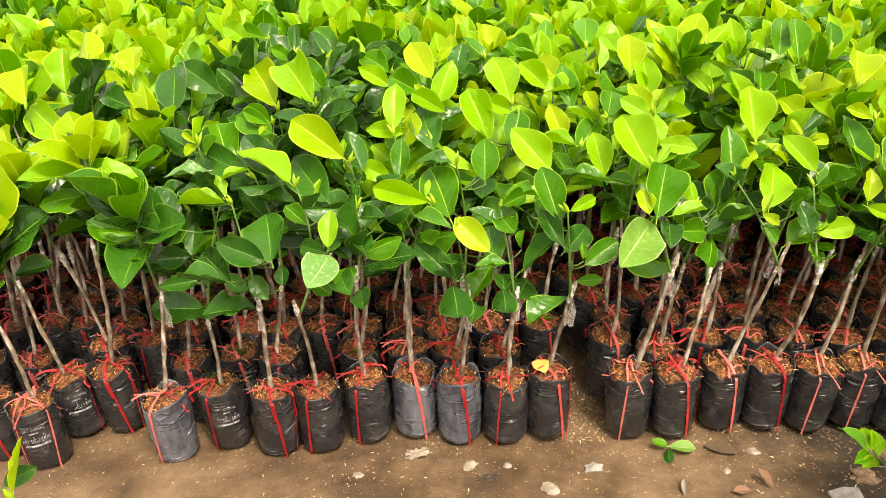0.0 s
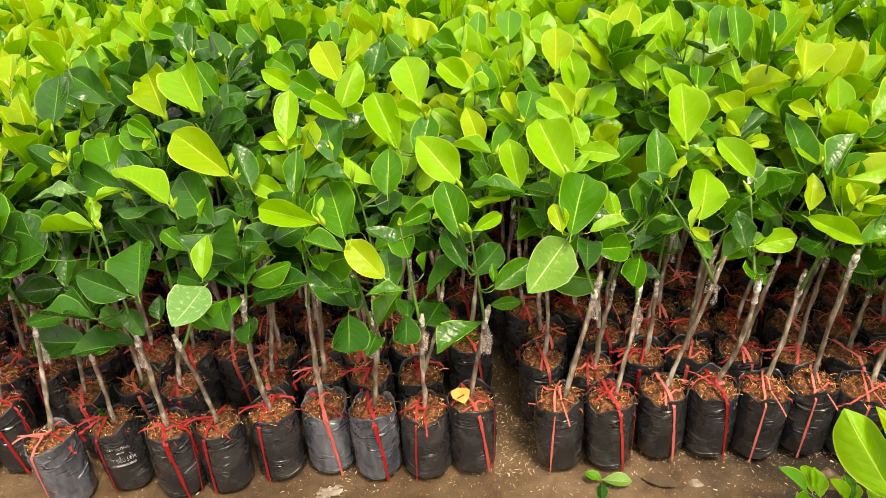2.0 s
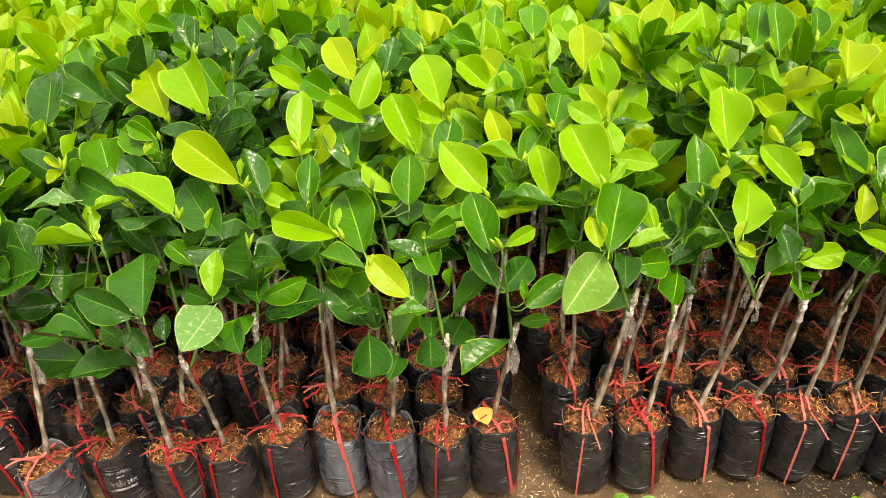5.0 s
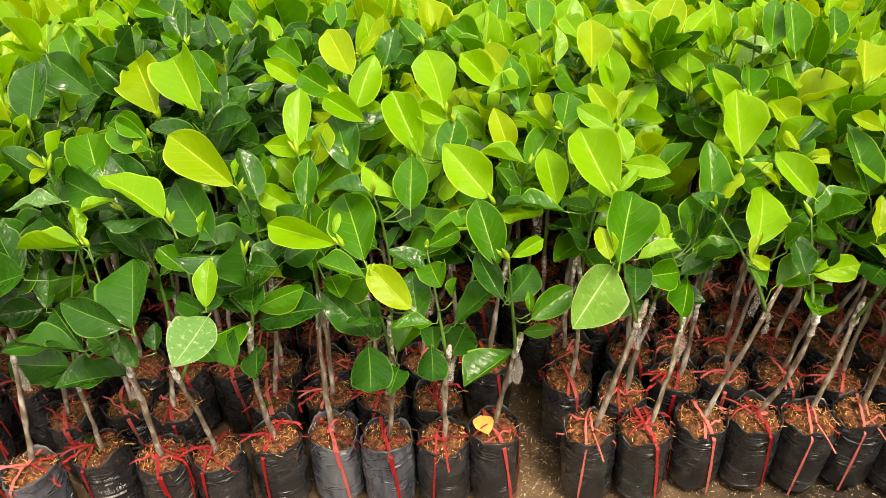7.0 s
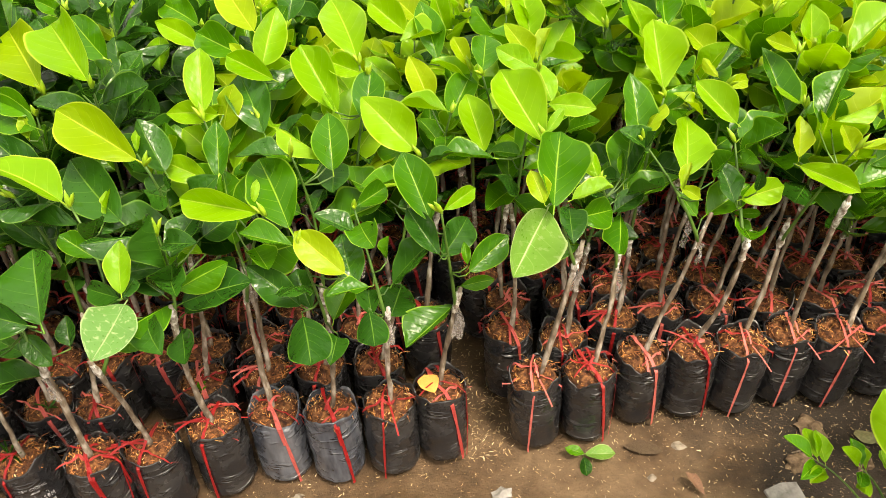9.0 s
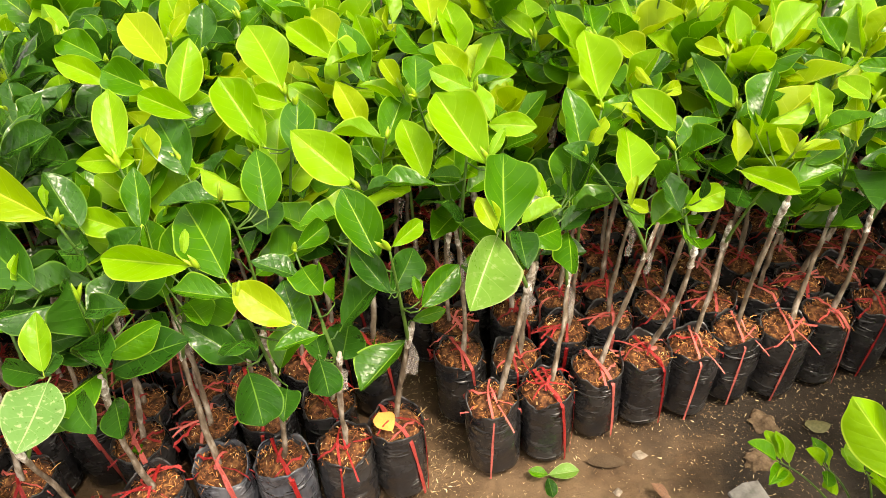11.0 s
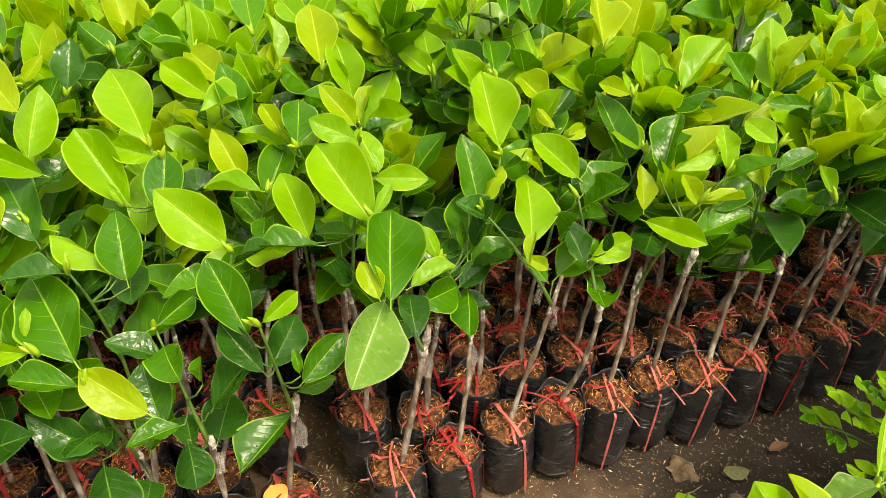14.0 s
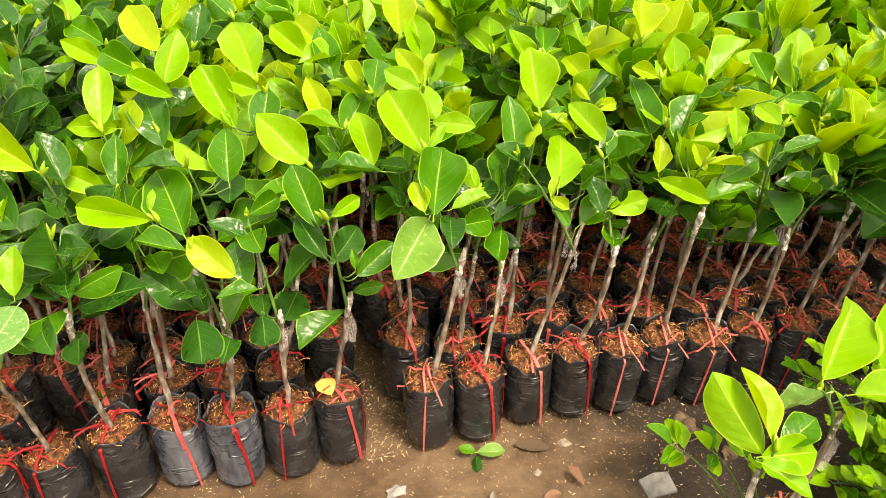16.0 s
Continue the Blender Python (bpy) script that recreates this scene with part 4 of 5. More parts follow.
hero(-0.025, 0.176, (0.005, -0.016, 0.500),
     (0.050, -0.066, 0.672, 118, 37, -20, 0.149, 0.089, 2),
     (-0.045, -0.028, 0.640, 106, 45, -10, 0.110, 0.058, 2),
     (-0.034, -0.060, 0.644, 168, 4, 2, 0.096, 0.048, 1),
     (0.083, 0.019, 0.703, 103, 30, -8, 0.086, 0.050, 2),
     (0.072, -0.008, 0.711, -13, -6, 54, 0.083, 0.042, 2),
     (0.054, 0.033, 0.761, 152, 23, -46, 0.077, 0.045, 2))
hero(0.208, 0.184, None,
     (0.063, 0.037, 0.692, 90, 46, 3, 0.135, 0.080, 2),
     (0.003, -0.024, 0.649, 78, 45, -27, 0.037, 0.013, 2))
hero(0.313, 0.185, None,
     (0.102, -0.019, 0.567, 127, 39, 22, 0.141, 0.070, 0),
     (0.080, -0.023, 0.640, 135, 35, -34, 0.106, 0.058, 2),
     (0.018, -0.015, 0.656, 144, 30, 8, 0.069, 0.034, 3),
     (0.078, 0.035, 0.688, 28, -6, 56, 0.060, 0.029, 3))
hero(0.437, 0.193, None,
     (0.079, 0.023, 0.619, 106, 45, -10, 0.138, 0.060, 1),
     (0.099, 0.012, 0.643, 106, 18, -12, 0.091, 0.059, 2))
hero(0.880, 0.180, None,
     (0.018, 0.041, 0.655, 152, 1, -50, 0.077, 0.042, 1))
hero(-1.524, 0.342, None,
     (0.036, -0.029, 0.784, 118, 22, -23, 0.157, 0.081, 3))
hero(-1.400, 0.343, None,
     (0.071, 0.032, 0.877, 113, 23, -19, 0.117, 0.072, 3),
     (-0.000, 0.014, 0.802, 105, 50, -8, 0.119, 0.066, 2))
hero(-1.277, 0.340, None,
     (0.030, -0.060, 0.687, 113, 21, -19, 0.109, 0.078, 3),
     (0.071, 0.009, 0.846, 111, 23, -16, 0.109, 0.065, 3),
     (0.093, 0.011, 0.773, 126, 45, -27, 0.092, 0.043, 2))
hero(-1.172, 0.336, None,
     (0.074, -0.051, 0.765, 103, 28, -8, 0.159, 0.086, 0))
hero(-0.847, 0.336, None,
     (-0.002, -0.027, 0.766, 120, 16, -26, 0.195, 0.099, 3))
hero(-0.731, 0.330, None,
     (-0.002, 0.018, 0.790, 129, 25, -31, 0.132, 0.069, 1))
hero(-0.490, 0.322, None,
     (0.037, -0.003, 0.766, 67, 42, 22, 0.117, 0.062, 2),
     (0.000, 0.036, 0.772, 145, 15, -44, 0.115, 0.063, 1),
     (0.058, -0.041, 0.753, 154, 22, -47, 0.098, 0.049, 2),
     (0.008, 0.014, 0.776, 143, 31, -39, 0.044, 0.019, 3))
hero(-0.283, 0.339, None,
     (0.003, -0.034, 0.771, 107, 25, -12, 0.156, 0.085, 2))
hero(-0.012, 0.267, None,
     (-0.043, -0.000, 0.740, 78, 17, 16, 0.100, 0.059, 1),
     (0.059, 0.046, 0.729, 129, 39, -28, 0.091, 0.046, 3))
hero(0.347, 0.292, None,
     (0.062, 0.038, 0.694, 113, 21, -18, 0.090, 0.056, 3),
     (0.039, -0.039, 0.691, 130, 38, -29, 0.045, 0.021, 3))
hero(0.445, 0.297, None,
     (0.093, -0.028, 0.721, 156, 18, -48, 0.061, 0.034, 3))
hero(0.573, 0.290, None,
     (0.091, 0.008, 0.694, 26, 27, -1, 0.139, 0.070, 2))
hero(0.781, 0.282, None,
     (0.095, 0.025, 0.656, 73, 42, -56, 0.110, 0.055, 2),
     (0.021, -0.001, 0.680, 106, 37, -22, 0.085, 0.050, 1))
hero(-1.128, 0.428, None,
     (0.108, -0.024, 0.774, 153, 24, -46, 0.151, 0.079, 0),
     (0.015, -0.026, 0.713, 97, 46, 75, 0.120, 0.060, 2),
     (0.019, 0.010, 0.861, 74, 44, -33, 0.081, 0.041, 2))
hero(-0.996, 0.438, None,
     (0.055, 0.038, 0.820, 118, 18, -24, 0.108, 0.068, 1),
     (0.046, 0.053, 0.876, 142, 16, -42, 0.111, 0.054, 2))
hero(-0.795, 0.430, None,
     (0.044, 0.048, 0.842, 122, 24, -26, 0.107, 0.054, 0))
hero(-0.674, 0.444, None,
     (0.088, 0.004, 0.766, 154, 23, -47, 0.105, 0.048, 2),
     (-0.006, 0.015, 0.717, 95, 27, -1, 0.091, 0.050, 2))
hero(-0.062, 0.378, None,
     (0.007, -0.063, 0.690, 153, 22, 3, 0.106, 0.053, 2),
     (-0.010, -0.055, 0.724, 120, 42, -21, 0.068, 0.033, 3))
hero(0.063, 0.374, None,
     (0.002, 0.055, 0.726, 98, 46, -3, 0.122, 0.066, 2),
     (-0.005, -0.044, 0.724, 52, 36, -26, 0.073, 0.037, 3))
hero(0.286, 0.380, None,
     (0.035, -0.003, 0.747, 77, 18, 16, 0.095, 0.052, 1))
hero(0.387, 0.397, None,
     (0.039, 0.041, 0.734, 105, 45, -9, 0.088, 0.042, 2))
hero(0.509, 0.391, None,
     (0.044, 0.020, 0.754, 71, 18, 23, 0.145, 0.081, 3),
     (0.025, 0.033, 0.694, 133, 37, -32, 0.084, 0.047, 2))
hero(-1.178, 0.545, None,
     (0.045, 0.023, 0.759, 123, 17, -28, 0.172, 0.096, 1))
hero(-0.836, 0.548, None,
     (-0.000, -0.046, 0.845, 95, 46, 0, 0.082, 0.034, 0),
     (0.077, -0.051, 0.776, 149, 27, -44, 0.053, 0.027, 3))
hero(-0.726, 0.547, None,
     (0.042, 0.064, 0.810, 115, 25, -19, 0.050, 0.026, 3))
hero(-0.552, 0.451, None,
     (0.074, -0.006, 0.786, 122, 31, -24, 0.132, 0.072, 3),
     (0.092, 0.035, 0.817, 46, 32, 38, 0.056, 0.024, 3))
hero(-0.224, 0.458, None,
     (0.050, 0.035, 0.731, 143, 31, -39, 0.116, 0.061, 2),
     (0.097, -0.063, 0.715, 105, 45, -9, 0.126, 0.056, 1))
hero(-0.111, 0.473, None,
     (0.027, 0.043, 0.839, 87, 21, 6, 0.122, 0.063, 1),
     (0.012, -0.032, 0.755, -162, -1, -11, 0.104, 0.052, 2),
     (0.064, 0.048, 0.774, 98, 46, 45, 0.097, 0.048, 2),
     (0.049, 0.042, 0.738, 72, 44, -46, 0.086, 0.043, 3))
hero(-0.013, 0.491, None,
     (0.034, -0.024, 0.779, 86, 29, 7, 0.139, 0.074, 3),
     (0.080, -0.043, 0.748, 123, 41, 29, 0.061, 0.030, 2))
hero(0.114, 0.499, None,
     (0.103, 0.010, 0.827, 41, 29, 42, 0.096, 0.047, 2))
hero(0.231, 0.503, None,
     (-0.003, -0.022, 0.715, 82, 28, 11, 0.118, 0.063, 2),
     (-0.006, -0.034, 0.726, 142, 32, -39, 0.084, 0.045, 2))
hero(0.350, 0.500, None,
     (0.024, -0.046, 0.818, 74, 33, 17, 0.122, 0.064, 1),
     (-0.013, 0.036, 0.743, 30, 20, 7, 0.119, 0.059, 4),
     (0.071, -0.049, 0.807, 90, 46, 2, 0.116, 0.057, 1),
     (0.039, -0.054, 0.722, 26, 15, 0, 0.081, 0.041, 3),
     (0.006, 0.012, 0.841, 90, 46, 2, 0.059, 0.023, 2))
hero(0.445, 0.493, None,
     (0.044, -0.043, 0.832, 76, 32, 15, 0.087, 0.045, 1),
     (0.101, -0.030, 0.714, 60, 40, -15, 0.065, 0.032, 3))
hero(-1.068, 0.560, None,
     (0.005, 0.043, 0.788, 141, 33, -38, 0.057, 0.029, 3))
hero(-0.954, 0.554, None,
     (0.088, 0.009, 0.810, 155, 22, -47, 0.074, 0.035, 1))
hero(-0.624, 0.553, None,
     (0.030, -0.050, 0.788, 137, 13, -40, 0.119, 0.062, 1))
hero(-0.181, 0.572, None,
     (0.028, -0.031, 0.743, 123, 19, -27, 0.113, 0.063, 3))
hero(0.061, 0.591, None,
     (0.059, -0.021, 0.757, 126, 40, -27, 0.076, 0.037, 3))
hero(0.287, 0.613, None,
     (0.044, -0.064, 0.799, 54, 37, 32, 0.045, 0.019, 3))
hero(-0.901, 0.654, None,
     (0.034, -0.040, 0.792, 23, 9, 53, 0.058, 0.037, 3))
hero(-0.683, 0.665, None,
     (0.062, 0.037, 0.746, 125, 27, -27, 0.094, 0.050, 1))
hero(-0.456, 0.666, None,
     (0.023, -0.047, 0.737, 72, 44, 18, 0.103, 0.061, 0))
hero(-0.215, 0.694, None,
     (0.010, -0.045, 0.767, 133, 18, -36, 0.118, 0.066, 1))
hero(0.005, 0.702, None,
     (0.019, -0.028, 0.774, 110, 16, -17, 0.103, 0.059, 2),
     (0.022, 0.006, 0.742, 155, 20, -48, 0.066, 0.038, 2))
hero(0.340, 0.739, None,
     (0.064, 0.048, 0.711, 111, 11, -19, 0.065, 0.042, 3))
hero(-0.716, 0.766, None,
     (-0.004, 0.010, 0.753, 117, 28, -20, 0.099, 0.051, 2))
hero(-0.612, 0.779, None,
     (0.048, 0.030, 0.763, 103, 24, -9, 0.118, 0.061, 1))
hero(-0.392, 0.800, None,
     (0.038, -0.073, 0.760, 122, 15, -29, 0.118, 0.063, 1))
hero(-1.111, 0.893, None,
     (0.076, 0.015, 0.786, 164, 12, -52, 0.104, 0.053, 1))
hero(-0.222, 0.922, None,
     (0.054, -0.036, 0.731, 86, 46, 6, 0.104, 0.053, 1),
     (0.046, -0.055, 0.752, 154, 21, -47, 0.074, 0.041, 2))


# ---- where the bags stand ----
FRONT = [(-1.555, -0.085), (-1.425, -0.125), (-1.40, 0.005), (-1.29, 0.025), (-1.11, -0.085), (-0.99, -0.03), (-0.86, -0.05), (-0.75, -0.035), (-0.635, 0.0), (-0.52, 0.02), (-0.409, 0.0), (-0.295, 0.005), (-0.188, 0.024),
         (0.006, 0.03), (0.118, 0.033), (0.237, 0.065), (0.345, 0.068), (0.451, 0.063), (0.558, 0.075), (0.655, 0.06), (0.766, 0.066), (0.875, 0.07), (0.985, 0.08), (1.095, 0.08)]
SECOND = [(-1.64, 0.05), (-1.52, 0.06), (-1.36, 0.13), (-1.23, 0.15), (-1.10, 0.07), (-0.985, 0.10), (-0.875, 0.085), (-0.786, 0.18), (-0.672, 0.12), (-0.544, 0.125), (-0.431, 0.12), (-0.314, 0.12), (-0.203, 0.245),
          (-0.025, 0.176), (0.092, 0.135), (0.208, 0.184), (0.313, 0.185), (0.437, 0.193), (0.557, 0.187), (0.659, 0.165), (0.77, 0.175), (0.88, 0.18), (0.99, 0.185), (1.10, 0.19)]


def spots():
    """Further rows behind, staggered, from the third row on."""
    rng = random.Random(21)
    out = []
    for r in range(2, 26):
        y = 0.035 + 0.112 * r
        for k in range(-40, 46):
            x = 0.112 * (k + 0.5 * (r % 2)) + rng.uniform(-0.014, 0.014)
            yy = y + rng.uniform(-0.014, 0.014) + 0.03 * math.sin(2.1 * x) + 0.02 * min(x, 0)
            if -1.75 - 0.75 * y < x < 1.35 + 0.9 * y and not (-0.17 < x < -0.07 and yy < 0.42):
                out.append((x, yy))
    return out


GREY = ((-0.52, 0.02), (-0.409, 0.0), (-1.11, -0.085))


def random_sapling(x, y, seed):
    rng = random.Random(seed)
    tilt = (0.05 * rng.uniform(-1, 1) + 0.01 * x, 0.05 * rng.uniform(-1, 1))
    graft = (tilt[0] + 0.035, tilt[1], rng.uniform(0.36, 0.48))
    apex = Vector(graft) + Vector((rng.uniform(-0.03, 0.03), rng.uniform(-0.03, 0.03), rng.uniform(0.12, 0.20)))
    tall = x < -0.95 and y < 0.3
    if tall:
        graft, apex = (graft[0], graft[1], graft[2] + 0.06), apex + Vector((0, 0.02, 0.09))
    leaves = crown(rng, apex, rng.choice((14, 15, 16)) if x < 0 else rng.choice((11, 12, 13)), 0.7 if tall else 1.15 if x < 0 else 0.8, Vector((x, y, 0)))
    if x < -1.15:
        # pale young stock at this end of the bed
        leaves = [(*l[:5], min(3, l[5] + (1 if rng.random() < 0.6 else 0))) for l in leaves]
    elif x < -0.65:
        # a stretch of older stock with few young leaves
        leaves = [(*l[:5], max(0, l[5] - (1 if rng.random() < 0.7 else 0))) for l in leaves]
    else:
        leaves = [(*l[:5], min(3, l[5] + (1 if rng.random() < 0.3 else 0))) for l in leaves]
    return sapling(x, y, max(0, ground_height(x, y)), graft, leaves, seed, rng.uniform(0, 6.28),
                   (rng.uniform(-0.04, 0.04), rng.uniform(-0.04, 0.04)), (x, y) in GREY)


def free(x, y):
    return all(math.hypot(x - hx, y - hy) > 0.05 for hx, hy in HEROES)


seed = 1
for x, y in FRONT + SECOND:
    seed += 1
    if free(x, y):
        random_sapling(x, y, seed)
FAR = []
for x, y in spots():
    seed += 1
    if not free(x, y):
        continue
    if y < 0.62 and -1.6 < x < 1.45:
        random_sapling(x, y, seed)
    else:
        FAR.append((x, y, seed))


# ---- the rest of the bed, in one piece ----
def far_bed():
    vs, uvs, fs, fm = [], [], [], []
    count = 0

    def add(v, f, uv, mat):
        nonlocal count
        v = np.asarray([tuple(p) for p in v]) if not isinstance(v, np.ndarray) else v
        vs.append(v)
        uvs.append(uv if uv is not None else np.zeros((len(v), 2)))
        fs.extend(tuple(i + count for i in q) for q in f)
        fm.extend([mat] * len(f))
        count += len(v)
    for x, y, sd in FAR:
        rng = random.Random(sd)
        o = Vector((x, y, 0))
        near = y < 1.3
        ring = tube([o, o + Vector((0, 0, 0.01)), o + Vector((0, 0, BAG_H))], [0.03, BAG_R, BAG_R * 0.97], 10 if near else 6, cap=False)
        add(*ring, None, 4)
        disc = [o + Vector((0.045 * math.cos(a), 0.045 * math.sin(a), BAG_H - 0.004)) for a in (0.0, 1.05, 2.1, 3.14, 4.19, 5.24)]
        add(disc, [tuple(range(6))], None, 5)
        if near:
            tv, tf, tu = TWINE_RAW[sd % 4]
            add(np.asarray([tuple(p) for p in tv]) + np.array(o), tf, np.asarray(tu), 7)
            tv, tf, tu = TANGLE_RAW[sd % 5]
            add(np.asarray([tuple(p) for p in tv]) + np.array(o), tf, np.asarray(tu), 7)
        g = o + Vector((rng.uniform(-0.02, 0.07), rng.uniform(-0.05, 0.05), rng.uniform(0.36, 0.50)))
        apex = g + Vector((rng.uniform(-0.03, 0.03), rng.uniform(-0.03, 0.03), rng.uniform(0.17, 0.27)))
        st = tube([o + Vector((0, 0, BAG_H)), o.lerp(g, 0.7) + Vector((rng.uniform(-0.01, 0.01), 0, 0.06)), g, apex], [0.007, 0.006, 0.005, 0.002], 5, cap=False)
        add(*st, None, 6)
        for foot, way, nrm, length, width, age in crown(rng, apex, rng.choice((12, 13, 14)), 1.1):
            k = rng.randrange(14)
            bv, bf, bu = (BLADES_MEDIUM if y < 1.5 else BLADES_LOW)[k]
            age = max(0, age - (1 if rng.random() < (0.65 if y > 1.5 else 0.25 if x > -0.2 else 0.45 if x > -1.2 else 0.15) else 0))
            m = np.array(leaf_pose(foot, way, nrm, length, width))
            add(bv @ m[:3, :3].T + m[:3, 3], bf, bu, age)
    me = mesh_from("far_bed", np.concatenate(vs), fs, field_mats + [bag_mat, mulch_mat, bark_mat, twine_mat], np.concatenate(uvs), fm)
    return me


TANGLE_RAW = [tangle_shape(20 + k) for k in range(5)]
TWINE_RAW = [twine_shape(40 + k, radians(-90 + 40 * k)) for k in range(4)]
tagged(new("sapling_bed", far_bed()), "dense bed of young grafted saplings in black bags", "saplings", kind="stuff")


# ---- print on some of the bags ----
def flat_text(words, size):
    """Triangles of a line of words in the built-in font, centred on the origin."""
    cu = bpy.data.curves.new("words", "FONT")
    cu.body, cu.size, cu.align_x, cu.resolution_u = words, size, "CENTER", 2
    ob = new("words", cu)
    me = bpy.data.meshes.new_from_object(ob.evaluated_get(bpy.context.evaluated_depsgraph_get()))
    vs, fs = [tuple(v.co) for v in me.vertices], [tuple(p.vertices) for p in me.polygons]
    bpy.data.objects.remove(ob)
    bpy.data.curves.remove(cu)
    return vs, fs


def bar(width, height, y, steps=10):
    vs = [(-width / 2 + width * k / steps, y + h) for k in range(steps + 1) for h in (0, height)]
    return [(x, y, 0) for x, y in vs], [(2 * k, 2 * k + 2, 2 * k + 3, 2 * k + 1) for k in range(steps)]


def print_mesh():
    """Nursery print wrapped round the front of a bag: bars for the names, the readable words in letters."""
    lines = [bar(0.020, 0.004, 0.122)]
    for words, size, y in (("CÂY GIỐNG", 0.0095, 0.132), ("MÍT SIÊU SỚM", 0.0165, 0.102)):
        v, f = flat_text(words, size)
        lines.append(([(p[0] * (0.62 if size > 0.01 else 1.0), p[1] + y, 0) for p in v], f))
    lines.append(bar(0.056, 0.006, 0.090))
    vs, fs = joined(*lines)
    r = BAG_R * 1.115
    out = []
    for x, y, _ in vs:
        a = x / r
        arch = 0.010 * math.cos(a * 1.3) if y > 0.115 else 0.004 * math.cos(a)
        out.append((r * math.sin(a), -r * math.cos(a), y + arch))
    return mesh_from("print", out, fs, [print_mat], smooth=False)


words_mesh = print_mesh()
for ob in list(scene.objects):
    if ob.name.startswith("grafted_sapling"):
        for px, py, turn in ((-0.99, -0.03, 22), (-0.985, 0.10, 34), (-1.425, -0.125, 26), (-1.40, 0.005, 34)):
            if abs(ob.location.x - px) < 0.02 and abs(ob.location.y - py) < 0.02:
                part("print", words_mesh, ob, pose(0, 0, 0, 0, 0, turn), "worn white printed lettering")


# ---- things lying about ----
def lump(rng, rx, ry, rz, rough=0.25, sub=2):
    """A broken stone or clod, sunk a little into the earth."""
    bm = bmesh.new()
    bmesh.ops.create_icosphere(bm, subdivisions=sub, radius=1.0)
    o = rng.uniform(0, 50)
    for v in bm.verts:
        k = 1 + rough * noise.noise(v.co * 1.7 + Vector((o, 0, 0))) + 0.4 * rough * noise.noise(v.co * 4 + Vector((0, o, 0)))
        v.co = Vector((v.co.x * rx * k, v.co.y * ry * k, max(v.co.z, -0.4) * rz * k))
    me = bpy.data.meshes.new("lump")
    bm.to_mesh(me)
    bm.free()
    return me


def stone(x, y, rx, ry, rz, turn, mat, label, name="stone", category="stone"):
    rng = random.Random(int(1000 * abs(x)) + 3)
    me = lump(rng, rx, ry, rz, 0.5)
    me.materials.append(mat)
    ob = new(name, me)
    ob.matrix_world = pose(x, y, ground_height(x, y) + rz * 0.25, 0, 0, turn)
    return tagged(ob, label, category)


pale_mat, n_, l_, p_ = node_material("pale_stone", 0.8)
l_.new(ramp_node(n_, l_, noise_node(n_, l_, 60.0, 6.0).outputs["Fac"], [(0.3, (0.12, 0.095, 0.07)), (0.7, (0.28, 0.24, 0.19))]).outputs[0], p_.inputs["Base Color"])
dry_mat, n_, l_, p_ = node_material("dry_leaf_brown", 0.7)
l_.new(ramp_node(n_, l_, noise_node(n_, l_, 30.0, 5.0).outputs["Fac"], [(0.3, (0.085, 0.042, 0.023)), (0.7, (0.22, 0.11, 0.06))]).outputs[0], p_.inputs["Base Color"])
faded_mat, n_, l_, p_ = node_material("faded_leaf", 0.7)
l_.new(ramp_node(n_, l_, noise_node(n_, l_, 6.0, 5.0).outputs["Fac"], [(0.3, (0.10, 0.095, 0.035)), (0.7, (0.20, 0.19, 0.085))]).outputs[0], p_.inputs["Base Color"])
orange_mat, n_, l_, p_ = node_material("fallen_leaf_orange", 0.55)
l_.new(ramp_node(n_, l_, noise_node(n_, l_, 60.0, 4.0).outputs["Fac"], [(0.3, (0.56, 0.23, 0.045)), (0.65, (0.76, 0.38, 0.10))]).outputs[0], p_.inputs["Base Color"])
clod_mat, n_, l_, p_ = node_material("clod", 0.95)
l_.new(ramp_node(n_, l_, noise_node(n_, l_, 50.0, 6.0).outputs["Fac"], [(0.3, (0.02, 0.014, 0.009)), (0.55, (0.055, 0.038, 0.024)), (0.74, (0.13, 0.095, 0.06))]).outputs[0], p_.inputs["Base Color"])

stone(-0.087, -0.118, 0.021, 0.016, 0.010, 20, stone_mat, "flat grey chip of stone on the bare earth")
stone(-0.195, -0.200, 0.024, 0.016, 0.011, -15, pale_mat, "pale rounded pebble on the bare earth", "pebble", "stone")
stone(-0.380, -0.120, 0.018, 0.014, 0.010, 35, pale_mat, "pale pinkish pebble on the bare earth", "pebble", "stone")
stone(-0.290, -0.115, 0.010, 0.010, 0.007, 0, pale_mat, "small whitish pebble on the bare earth", "pebble", "stone")
stone(0.215, -0.125, 0.009, 0.008, 0.006, 0, pale_mat, "small whitish pebble on the bare earth", "pebble", "stone")
stone(0.300, -0.045, 0.016, 0.010, 0.006, 0, pale_mat, "pale chip of stone beside the bags", "stone_chip", "stone")
stone(-0.640, -0.165, 0.013, 0.009, 0.006, 0, pale_mat, "small pale pebble on the bare earth", "pebble", "stone")


